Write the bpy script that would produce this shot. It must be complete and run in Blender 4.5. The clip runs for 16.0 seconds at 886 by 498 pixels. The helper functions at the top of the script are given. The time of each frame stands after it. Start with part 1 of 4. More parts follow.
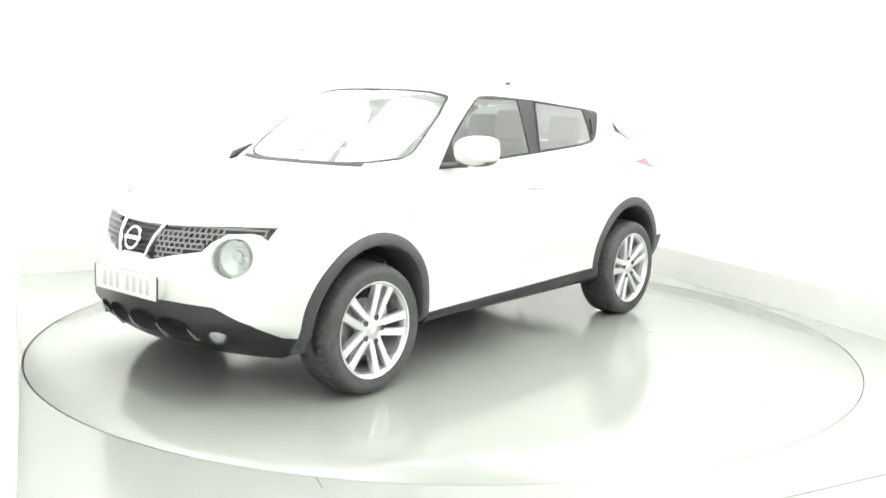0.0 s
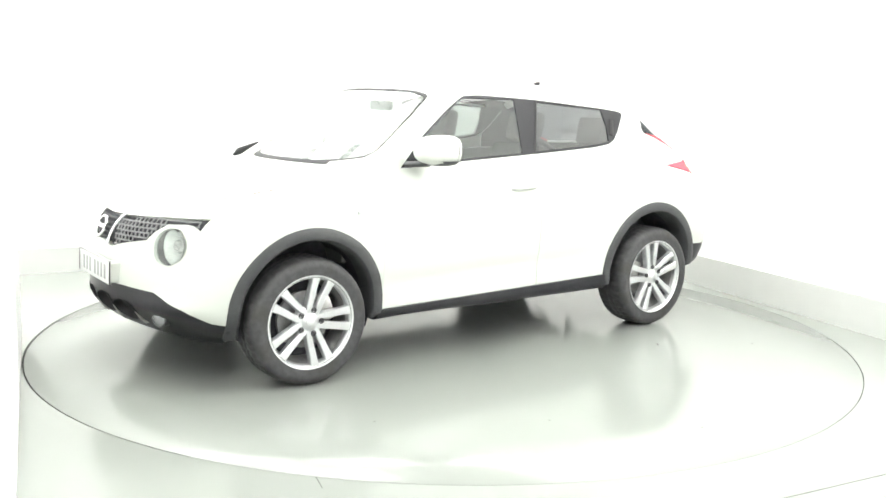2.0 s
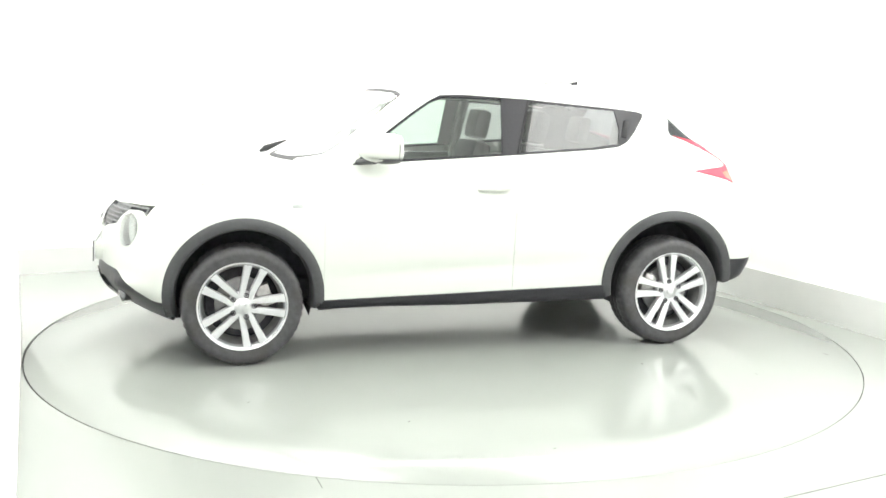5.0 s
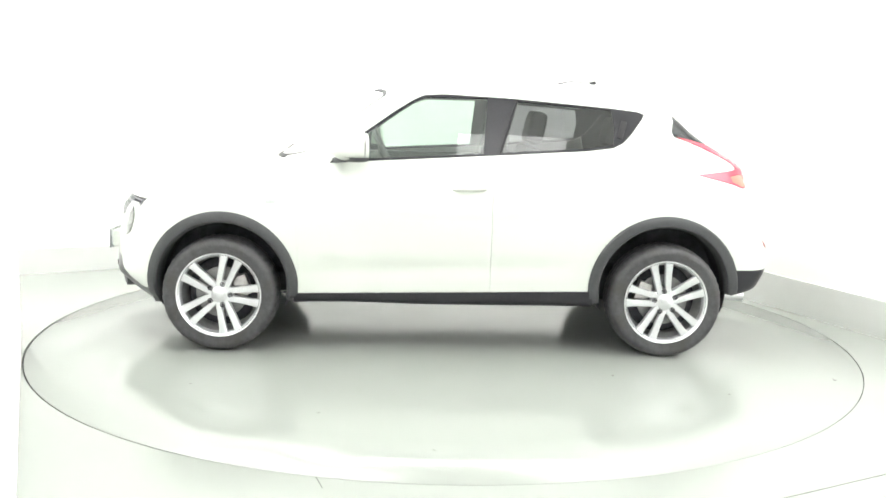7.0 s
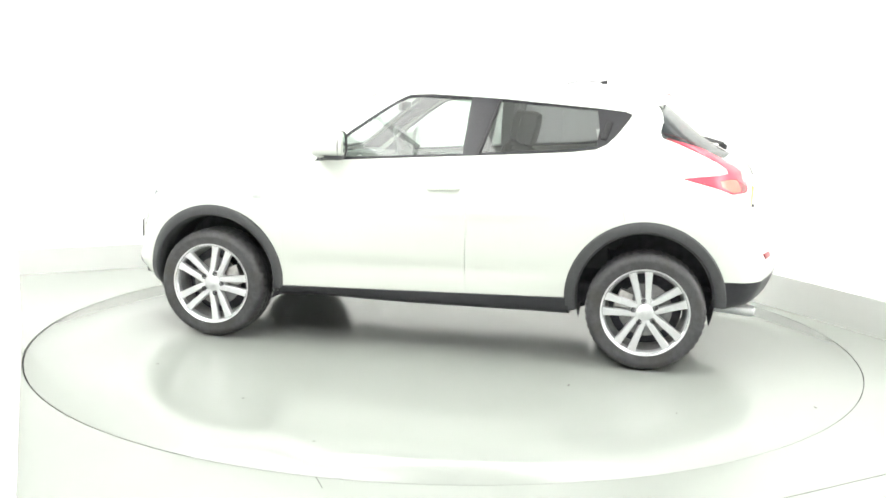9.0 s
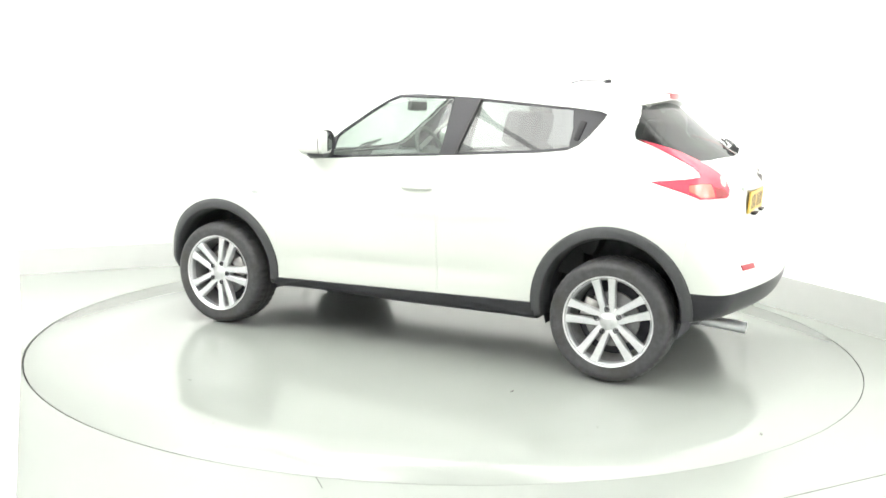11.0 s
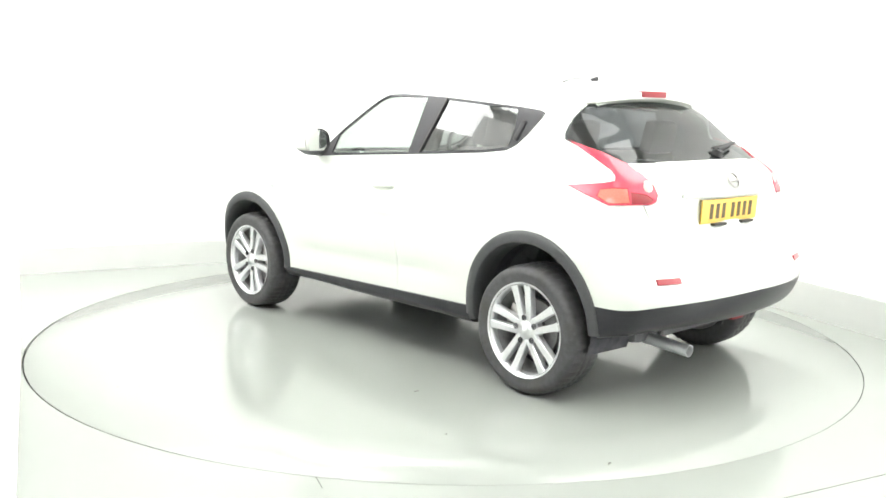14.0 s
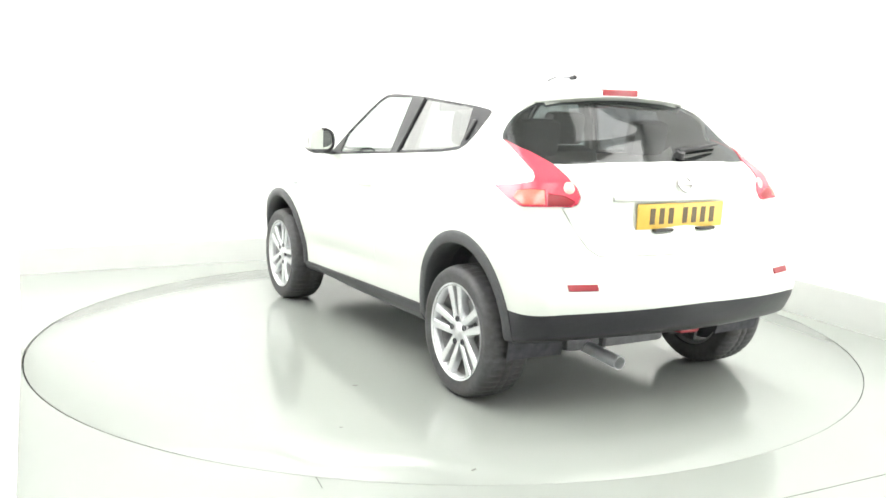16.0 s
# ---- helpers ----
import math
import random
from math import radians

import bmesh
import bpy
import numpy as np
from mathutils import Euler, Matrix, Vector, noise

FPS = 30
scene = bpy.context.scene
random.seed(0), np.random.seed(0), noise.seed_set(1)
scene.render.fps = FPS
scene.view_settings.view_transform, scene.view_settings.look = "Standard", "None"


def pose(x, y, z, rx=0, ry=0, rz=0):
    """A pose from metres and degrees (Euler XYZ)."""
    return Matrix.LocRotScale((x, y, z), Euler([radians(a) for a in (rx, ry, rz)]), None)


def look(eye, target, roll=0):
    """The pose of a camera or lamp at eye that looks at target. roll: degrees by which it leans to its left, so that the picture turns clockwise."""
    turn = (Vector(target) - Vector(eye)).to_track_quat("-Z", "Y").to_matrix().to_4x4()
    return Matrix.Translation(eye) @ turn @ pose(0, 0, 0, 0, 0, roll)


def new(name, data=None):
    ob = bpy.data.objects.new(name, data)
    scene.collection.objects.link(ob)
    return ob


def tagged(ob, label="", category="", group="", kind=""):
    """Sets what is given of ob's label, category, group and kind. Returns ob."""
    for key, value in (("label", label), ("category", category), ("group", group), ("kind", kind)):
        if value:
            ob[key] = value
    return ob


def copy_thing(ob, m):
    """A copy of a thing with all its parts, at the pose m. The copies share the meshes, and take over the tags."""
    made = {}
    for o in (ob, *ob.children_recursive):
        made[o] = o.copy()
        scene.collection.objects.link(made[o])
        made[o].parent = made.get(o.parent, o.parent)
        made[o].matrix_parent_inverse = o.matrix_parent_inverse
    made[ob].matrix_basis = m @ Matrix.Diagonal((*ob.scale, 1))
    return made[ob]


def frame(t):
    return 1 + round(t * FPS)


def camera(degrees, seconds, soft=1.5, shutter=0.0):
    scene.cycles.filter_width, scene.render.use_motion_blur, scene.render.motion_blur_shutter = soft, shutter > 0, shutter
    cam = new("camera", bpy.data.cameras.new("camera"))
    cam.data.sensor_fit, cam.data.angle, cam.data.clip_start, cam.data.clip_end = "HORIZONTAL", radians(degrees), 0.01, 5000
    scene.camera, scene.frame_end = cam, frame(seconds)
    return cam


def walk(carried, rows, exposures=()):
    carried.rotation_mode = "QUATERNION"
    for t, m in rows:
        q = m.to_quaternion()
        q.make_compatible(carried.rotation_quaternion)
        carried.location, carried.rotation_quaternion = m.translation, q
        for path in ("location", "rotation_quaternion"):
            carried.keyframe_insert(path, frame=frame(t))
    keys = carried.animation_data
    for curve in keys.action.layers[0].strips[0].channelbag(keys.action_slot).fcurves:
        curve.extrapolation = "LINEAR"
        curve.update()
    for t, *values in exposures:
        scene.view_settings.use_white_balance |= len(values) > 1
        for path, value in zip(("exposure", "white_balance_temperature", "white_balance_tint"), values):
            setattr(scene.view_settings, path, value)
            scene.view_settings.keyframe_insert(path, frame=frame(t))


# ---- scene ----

# ---------------------------------------------------------------- camera
EYE = Vector((0.0, -5.693, 1.401))
YAW, PITCH = radians(-0.18), radians(8.90)
AIM = EYE + 5 * Vector((math.sin(YAW) * math.cos(PITCH), math.cos(YAW) * math.cos(PITCH), -math.sin(PITCH)))
cam = camera(51.67, 16.0, soft=1.6)
STILL = look(EYE, AIM, 1.34)
EXPOSURE = 0.45
walk(cam, [(0.0, STILL), (16.0, STILL)], [(0.0, EXPOSURE), (16.0, EXPOSURE)])

# ---------------------------------------------------------------- world and light
world = bpy.data.worlds.new("studio_surround")
world.use_nodes = True
world.node_tree.nodes["Background"].inputs[0].default_value = (1, 1, 1, 1)
world.node_tree.nodes["Background"].inputs[1].default_value = 0.3
scene.world = world
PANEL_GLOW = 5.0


# ---------------------------------------------------------------- materials
def material(name, colour, rough=0.5, metal=0.0, grain=0.0, grain_size=30.0, bump=0.0, bump_size=200.0,
             coat=0.0, rough_var=0.0, ior=1.5, stain=None, stain_size=2.0):
    m = bpy.data.materials.new(name)
    m.use_nodes = True
    nt = m.node_tree
    b = nt.nodes["Principled BSDF"]
    b.inputs["Base Color"].default_value = (*colour, 1)
    b.inputs["Roughness"].default_value = rough
    b.inputs["Metallic"].default_value = metal
    b.inputs["IOR"].default_value = ior
    b.inputs["Coat Weight"].default_value = coat
    b.inputs["Coat Roughness"].default_value = 0.04
    co = nt.nodes.new("ShaderNodeTexCoord")

    def noise_node(size, detail=4):
        n = nt.nodes.new("ShaderNodeTexNoise")
        n.inputs["Scale"].default_value = size
        n.inputs["Detail"].default_value = detail
        nt.links.new(co.outputs["Object"], n.inputs["Vector"])
        return n

    if grain or stain:
        mix = nt.nodes.new("ShaderNodeMix")
        mix.data_type = "RGBA"
        n = noise_node(grain_size)
        ramp = nt.nodes.new("ShaderNodeMapRange")
        ramp.inputs["From Min"].default_value, ramp.inputs["From Max"].default_value = 0.2, 0.8
        nt.links.new(n.outputs[0], ramp.inputs["Value"])
        nt.links.new(ramp.outputs[0], mix.inputs["Factor"])
        mix.inputs["A"].default_value = (*[c * (1 - grain) for c in colour], 1)
        mix.inputs["B"].default_value = (*[min(1, c * (1 + grain)) for c in colour], 1)
        out = mix.outputs["Result"]
        if stain:
            mix2 = nt.nodes.new("ShaderNodeMix")
            mix2.data_type = "RGBA"
            n2 = noise_node(stain_size, 6)
            r2 = nt.nodes.new("ShaderNodeMapRange")
            r2.inputs["From Min"].default_value, r2.inputs["From Max"].default_value = 0.5, 0.75
            nt.links.new(n2.outputs[0], r2.inputs["Value"])
            nt.links.new(r2.outputs[0], mix2.inputs["Factor"])
            nt.links.new(out, mix2.inputs["A"])
            mix2.inputs["B"].default_value = (*stain, 1)
            out = mix2.outputs["Result"]
        nt.links.new(out, b.inputs["Base Color"])
    if rough_var:
        n = noise_node(grain_size * 0.4)
        r = nt.nodes.new("ShaderNodeMapRange")
        r.inputs["From Min"].default_value, r.inputs["From Max"].default_value = 0.2, 0.8
        r.inputs["To Min"].default_value, r.inputs["To Max"].default_value = max(0, rough - rough_var), rough + rough_var
        nt.links.new(n.outputs[0], r.inputs["Value"])
        nt.links.new(r.outputs[0], b.inputs["Roughness"])
    if bump:
        n = noise_node(bump_size, 3)
        bp = nt.nodes.new("ShaderNodeBump")
        bp.inputs["Strength"].default_value = bump
        bp.inputs["Distance"].default_value = 0.002
        nt.links.new(n.outputs[0], bp.inputs["Height"])
        nt.links.new(bp.outputs[0], b.inputs["Normal"])
    return m


def glass_material(name, tint, gloss=1.0, haze=0.05, f0=0.05, power_of=3.0, edge=0.9):
    """Thin pane: tinted see-through with a grazing gloss and a pale veil, light dusting plus painted glare."""
    m = bpy.data.materials.new(name)
    m.use_nodes = True
    nt = m.node_tree
    nt.nodes.remove(nt.nodes["Principled BSDF"])
    tr, gl = nt.nodes.new("ShaderNodeBsdfTransparent"), nt.nodes.new("ShaderNodeBsdfGlossy")
    tr.inputs[0].default_value = (*tint, 1)
    gl.inputs["Color"].default_value = (gloss, gloss, gloss, 1)
    gl.inputs["Roughness"].default_value = 0.02
    lw = nt.nodes.new("ShaderNodeLayerWeight")
    power, scale = nt.nodes.new("ShaderNodeMath"), nt.nodes.new("ShaderNodeMath")
    power.operation, scale.operation = "POWER", "MULTIPLY_ADD"
    power.inputs[1].default_value, scale.inputs[1].default_value, scale.inputs[2].default_value = power_of, edge, f0
    nt.links.new(lw.outputs["Facing"], power.inputs[0])
    nt.links.new(power.outputs[0], scale.inputs[0])
    # Pale diffuse layer brightens the pane: glare put into colour over a light dusting.
    veil, hazy = nt.nodes.new("ShaderNodeBsdfDiffuse"), nt.nodes.new("ShaderNodeMixShader")
    veil.inputs[0].default_value = (0.80, 0.86, 0.82, 1)
    hazy.inputs[0].default_value = haze
    nt.links.new(tr.outputs[0], hazy.inputs[1])
    nt.links.new(veil.outputs[0], hazy.inputs[2])
    mix = nt.nodes.new("ShaderNodeMixShader")
    nt.links.new(scale.outputs[0], mix.inputs[0])
    nt.links.new(hazy.outputs[0], mix.inputs[1])
    nt.links.new(gl.outputs[0], mix.inputs[2])
    nt.links.new(mix.outputs[0], nt.nodes["Material Output"].inputs[0])
    return m


def glow_material(name, colour, strength):
    m = bpy.data.materials.new(name)
    m.use_nodes = True
    b = m.node_tree.nodes["Principled BSDF"]
    b.inputs["Base Color"].default_value = (*colour, 1)
    b.inputs["Emission Color"].default_value = (*colour, 1)
    b.inputs["Emission Strength"].default_value = strength
    return m


PAINT = material("white_car_paint", (0.645, 0.675, 0.625), 0.30, coat=0.6, grain=0.012, grain_size=400, bump=0.0)
PLASTIC = material("grained_black_plastic", (0.055, 0.057, 0.060), 0.48, grain=0.10, grain_size=60, bump=0.25, bump_size=500, rough_var=0.1)
SKIRTBLACK = material("smooth_black_bumper_plastic", (0.017, 0.017, 0.021), 0.30, grain=0.15, grain_size=60)
SEAL = material("black_rubber_seal", (0.012, 0.012, 0.014), 0.6, grain=0.2, grain_size=80)
PILLAR = material("gloss_black_pillar_film", (0.030, 0.030, 0.034), 0.25, grain=0.10, grain_size=90, ior=1.4)
# Blacker than the skirt: shade inside the openings is put into the colour.
INTAKE = material("shade_black_intake", (0.006, 0.006, 0.008), 0.6, grain=0.2, grain_size=40)
LINER = material("dull_black_liner", (0.070, 0.070, 0.080), 0.85, grain=0.4, grain_size=25, bump=0.3, bump_size=90)
TYRE = material("tyre_rubber", (0.058, 0.058, 0.061), 0.55, grain=0.3, grain_size=40, bump=0.2, bump_size=300, stain=(0.046, 0.044, 0.040), stain_size=7)
ALLOY = material("silver_alloy", (0.72, 0.73, 0.74), 0.33, 0.75, grain=0.05, grain_size=60, rough_var=0.06)
STEEL = material("worn_steel", (0.45, 0.44, 0.43), 0.35, 1.0, grain=0.25, grain_size=50, rough_var=0.1)
# Barrel and disc grey, darkened for the shade behind the spokes.
BARREL = material("shade_darkened_alloy", (0.34, 0.34, 0.34), 0.45, 0.6, grain=0.2, grain_size=40)
NUT = material("dark_zinc", (0.16, 0.16, 0.17), 0.4, 0.8, grain=0.2)
CHROME = material("chrome", (0.85, 0.86, 0.87), 0.10, 1.0, grain=0.02)
MIRROR = material("mirror_glass", (0.9, 0.92, 0.92), 0.01, 1.0)
GRILLEBAR = material("grey_grille_plastic", (0.24, 0.245, 0.25), 0.4, grain=0.15, grain_size=60)
PINKLENS = material("clear_lens_over_red", (0.70, 0.52, 0.46), 0.15, 0.1, grain=0.12, grain_size=90, coat=0.5)
RED = material("red_lamp_lens", (0.60, 0.05, 0.085), 0.25, coat=0.15, grain=0.12, grain_size=120)
DEEPRED = material("deep_red_lens", (0.26, 0.010, 0.018), 0.3, coat=0.1, grain=0.2, grain_size=150)
AMBER = material("amber_lens", (0.72, 0.15, 0.11), 0.15, coat=0.5, grain=0.15, grain_size=120)
CLEARLENS = material("ribbed_clear_lens", (0.62, 0.66, 0.64), 0.12, 0.25, grain=0.15, grain_size=60, coat=0.7)
FOGLENS = material("grey_fog_lens", (0.34, 0.35, 0.36), 0.15, 0.3, grain=0.2, grain_size=60, coat=0.4)
YELLOW = material("yellow_plate", (0.68, 0.44, 0.075), 0.40, grain=0.05, grain_size=40)
WHITEPLATE = material("white_plate", (0.80, 0.81, 0.80), 0.40, grain=0.03, grain_size=40)
INK = material("black_ink", (0.02, 0.02, 0.02), 0.5, grain=0.1)
BROWNINK = material("dark_plate_ink", (0.09, 0.06, 0.018), 0.5, grain=0.1)
DUSKY = material("dusky_pink_plastic", (0.50, 0.44, 0.41), 0.4, grain=0.2, grain_size=80)
# Pale grey: glare over the front plate's black ink painted in; also grey edges.
GREYINK = material("glare_grey_ink_and_edges", (0.52, 0.53, 0.52), 0.2, grain=0.1)
FABRIC = material("dark_grey_fabric", (0.06, 0.062, 0.066), 0.9, grain=0.3, grain_size=150, bump=0.4, bump_size=600)
DASH = material("dark_soft_plastic", (0.15, 0.16, 0.155), 0.6, grain=0.2, grain_size=80, bump=0.2, bump_size=500)
LINING_DARK = material("dark_grey_trim", (0.075, 0.076, 0.082), 0.8, grain=0.2, grain_size=120)
LINING = material("pale_headlining", (0.55, 0.55, 0.53), 0.9, grain=0.06, grain_size=150)
GLASS = glass_material("clear_glass", (0.63, 0.71, 0.66))
SCREENGLASS = glass_material("windscreen_glass", (0.82, 0.88, 0.85), haze=0.24, f0=0.05, power_of=4.0)
LENS = glass_material("lamp_cover", (0.94, 0.96, 0.95), haze=0.14, f0=0.06)
TINTED = glass_material("privacy_glass", (0.36, 0.37, 0.375), haze=0.03, power_of=2.4)
REARGLASS = glass_material("dark_tailgate_glass", (0.17, 0.185, 0.20), haze=0.02, f0=0.02, power_of=4.5, edge=0.45)
FLOOR = material("glossy_pale_floor_paint", (0.295, 0.311, 0.291), 0.13, ior=1.40, grain=0.012, grain_size=2.2, rough_var=0.015, bump=0.02, bump_size=60)
TABLE = material("glossy_turntable_paint", (0.295, 0.311, 0.291), 0.13, ior=1.40, grain=0.012, grain_size=2.2, rough_var=0.015, bump=0.02, bump_size=60)
SCUFF = material("grey_scuff", (0.10, 0.10, 0.09), 0.7, grain=0.2, grain_size=40)
WALL = material("white_wall_paint", (0.92, 0.92, 0.91), 0.6, grain=0.015, grain_size=2, bump=0.05, bump_size=120)
SKIRT = material("pale_grey_skirting_paint", (0.62, 0.63, 0.61), 0.35, grain=0.03, grain_size=5)
GAP = material("dark_floor_gap", (0.09, 0.095, 0.085), 0.8, grain=0.3, grain_size=20)
CEILING = material("white_ceiling_paint", (0.85, 0.85, 0.84), 0.8, grain=0.02, grain_size=3)
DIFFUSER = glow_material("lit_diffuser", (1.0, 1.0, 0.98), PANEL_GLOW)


# ---------------------------------------------------------------- mesh helpers
def mesh_from(bm, name, mats, smooth=True):
    me = bpy.data.meshes.new(name)
    bm.to_mesh(me)
    bm.free()
    for m in mats if isinstance(mats, (list, tuple)) else [mats]:
        me.materials.append(m)
    if smooth:
        me.shade_smooth()
        me.set_sharp_from_angle(angle=radians(38))
    return me


def part(name, bm, mat, parent, label="", smooth=True):
    ob = new(name, mesh_from(bm, name, mat, smooth))
    ob.parent = parent
    if label:
        ob["label"] = label
    return ob


def thing(name, bm, mat, label, category, kind="", group="", smooth=True):
    return tagged(new(name, mesh_from(bm, name, mat, smooth)), label, category, group, kind)


def box(bm, lo, hi, bevel=0.0, m=None):
    r = bmesh.ops.create_cube(bm, size=1)
    vs = r["verts"]
    for v in vs:
        v.co = Vector([lo[i] + (v.co[i] + .5) * (hi[i] - lo[i]) for i in range(3)])
    if bevel:
        es = list({e for v in vs for e in v.link_edges})
        rb = bmesh.ops.bevel(bm, geom=es, offset=bevel, segments=2, affect="EDGES", profile=0.6)
        vs = list({v for f in rb["faces"] for v in f.verts} | {v for v in vs if v.is_valid})
    if m is not None:
        bmesh.ops.transform(bm, matrix=m, verts=vs)
    return vs


def lathe(bm, profile, steps=48, m=None, closed=False, arc=(0, 360)):
    """Turn (radius, along) pairs about the y axis."""
    full = abs(arc[1] - arc[0]) >= 360
    n = steps if full else steps + 1
    rings = []
    for k in range(n):
        a = radians(arc[0] + (arc[1] - arc[0]) * k / steps)
        rings.append([bm.verts.new((r * math.cos(a), y, r * math.sin(a))) for r, y in profile])
    for k in range(steps):
        a, b = rings[k], rings[(k + 1) % n]
        for i in range(len(profile) - (0 if closed else 1)):
            j = (i + 1) % len(profile)
            bm.faces.new((a[i], a[j], b[j], b[i]))
    vs = [v for r in rings for v in r]
    if m is not None:
        bmesh.ops.transform(bm, matrix=m, verts=vs)
    return vs


def tube(bm, pts, radius, sides=10, caps=True, flat=1.0):
    """A round bar along the points; radius may be a list."""
    pts = [Vector(p) for p in pts]
    rad = radius if isinstance(radius, (list, tuple)) else [radius] * len(pts)
    rings = []
    for i, p in enumerate(pts):
        d = (pts[min(i + 1, len(pts) - 1)] - pts[max(i - 1, 0)]).normalized()
        up = Vector((0, 0, 1)) if abs(d.z) < .9 else Vector((0, 1, 0))
        a = d.cross(up).normalized()
        b = a.cross(d)
        rings.append([bm.verts.new(p + rad[i] * (math.cos(6.28319 * k / sides) * a + flat * math.sin(6.28319 * k / sides) * b)) for k in range(sides)])
    for r, q in zip(rings, rings[1:]):
        for k in range(sides):
            bm.faces.new((r[k], r[(k + 1) % sides], q[(k + 1) % sides], q[k]))
    if caps:
        bm.faces.new(rings[0][::-1])
        bm.faces.new(rings[-1])
    bmesh.ops.recalc_face_normals(bm, faces=bm.faces)


def mirrored(bm):
    """A copy of bm on the other side of the car."""
    b = bm.copy()
    for v in b.verts:
        v.co.y = -v.co.y
    bmesh.ops.reverse_faces(b, faces=b.faces)
    return b


def rounded_slab(bm, outline, depth, bevel, m=None):
    """A plate with that outline in the xz plane, thick along y, its rim rounded."""
    vs = [bm.verts.new((x, 0, z)) for x, z in outline]
    f = bm.faces.new(vs)
    r = bmesh.ops.extrude_face_region(bm, geom=[f])
    top = [v for v in r["geom"] if isinstance(v, bmesh.types.BMVert)]
    for v in top:
        v.co.y += depth
    allv = vs + top
    if bevel:
        es = [e for e in {e for v in allv for e in v.link_edges} if len({round(v.co.y, 4) for v in e.verts}) == 1]
        rb = bmesh.ops.bevel(bm, geom=es, offset=bevel, segments=2, affect="EDGES", profile=0.6)
        allv = list({v for v in bm.verts if v.is_valid and (v in set(allv))} | set(rb["verts"]))
    bmesh.ops.recalc_face_normals(bm, faces=bm.faces)
    if m is not None:
        bmesh.ops.transform(bm, matrix=m, verts=list({v for v in allv if v.is_valid}))


# ---------------------------------------------------------------- room
CORNER = Vector((1.17, 3.87, 0))
ALONG_BACK = Vector((-.882, -.471, 0)).normalized()
ALONG_SIDE = Vector((.388, -.922, 0)).normalized()
HEIGHT = 3.7


def slab_between(a, b, thick, z0, z1, out):
    """An upright slab from a to b, thick towards out."""
    bm = bmesh.new()
    d = Vector(out).normalized() * thick
    q = [Vector((*a[:2], 0)), Vector((*b[:2], 0)), Vector((*b[:2], 0)) + d, Vector((*a[:2], 0)) + d]
    lo = [bm.verts.new((p.x, p.y, z0)) for p in q]
    hi = [bm.verts.new((p.x, p.y, z1)) for p in q]
    bm.faces.new(lo), bm.faces.new(hi)
    for i in range(4):
        bm.faces.new((lo[i], lo[(i + 1) % 4], hi[(i + 1) % 4], hi[i]))
    bmesh.ops.recalc_face_normals(bm, faces=bm.faces)
    return bm


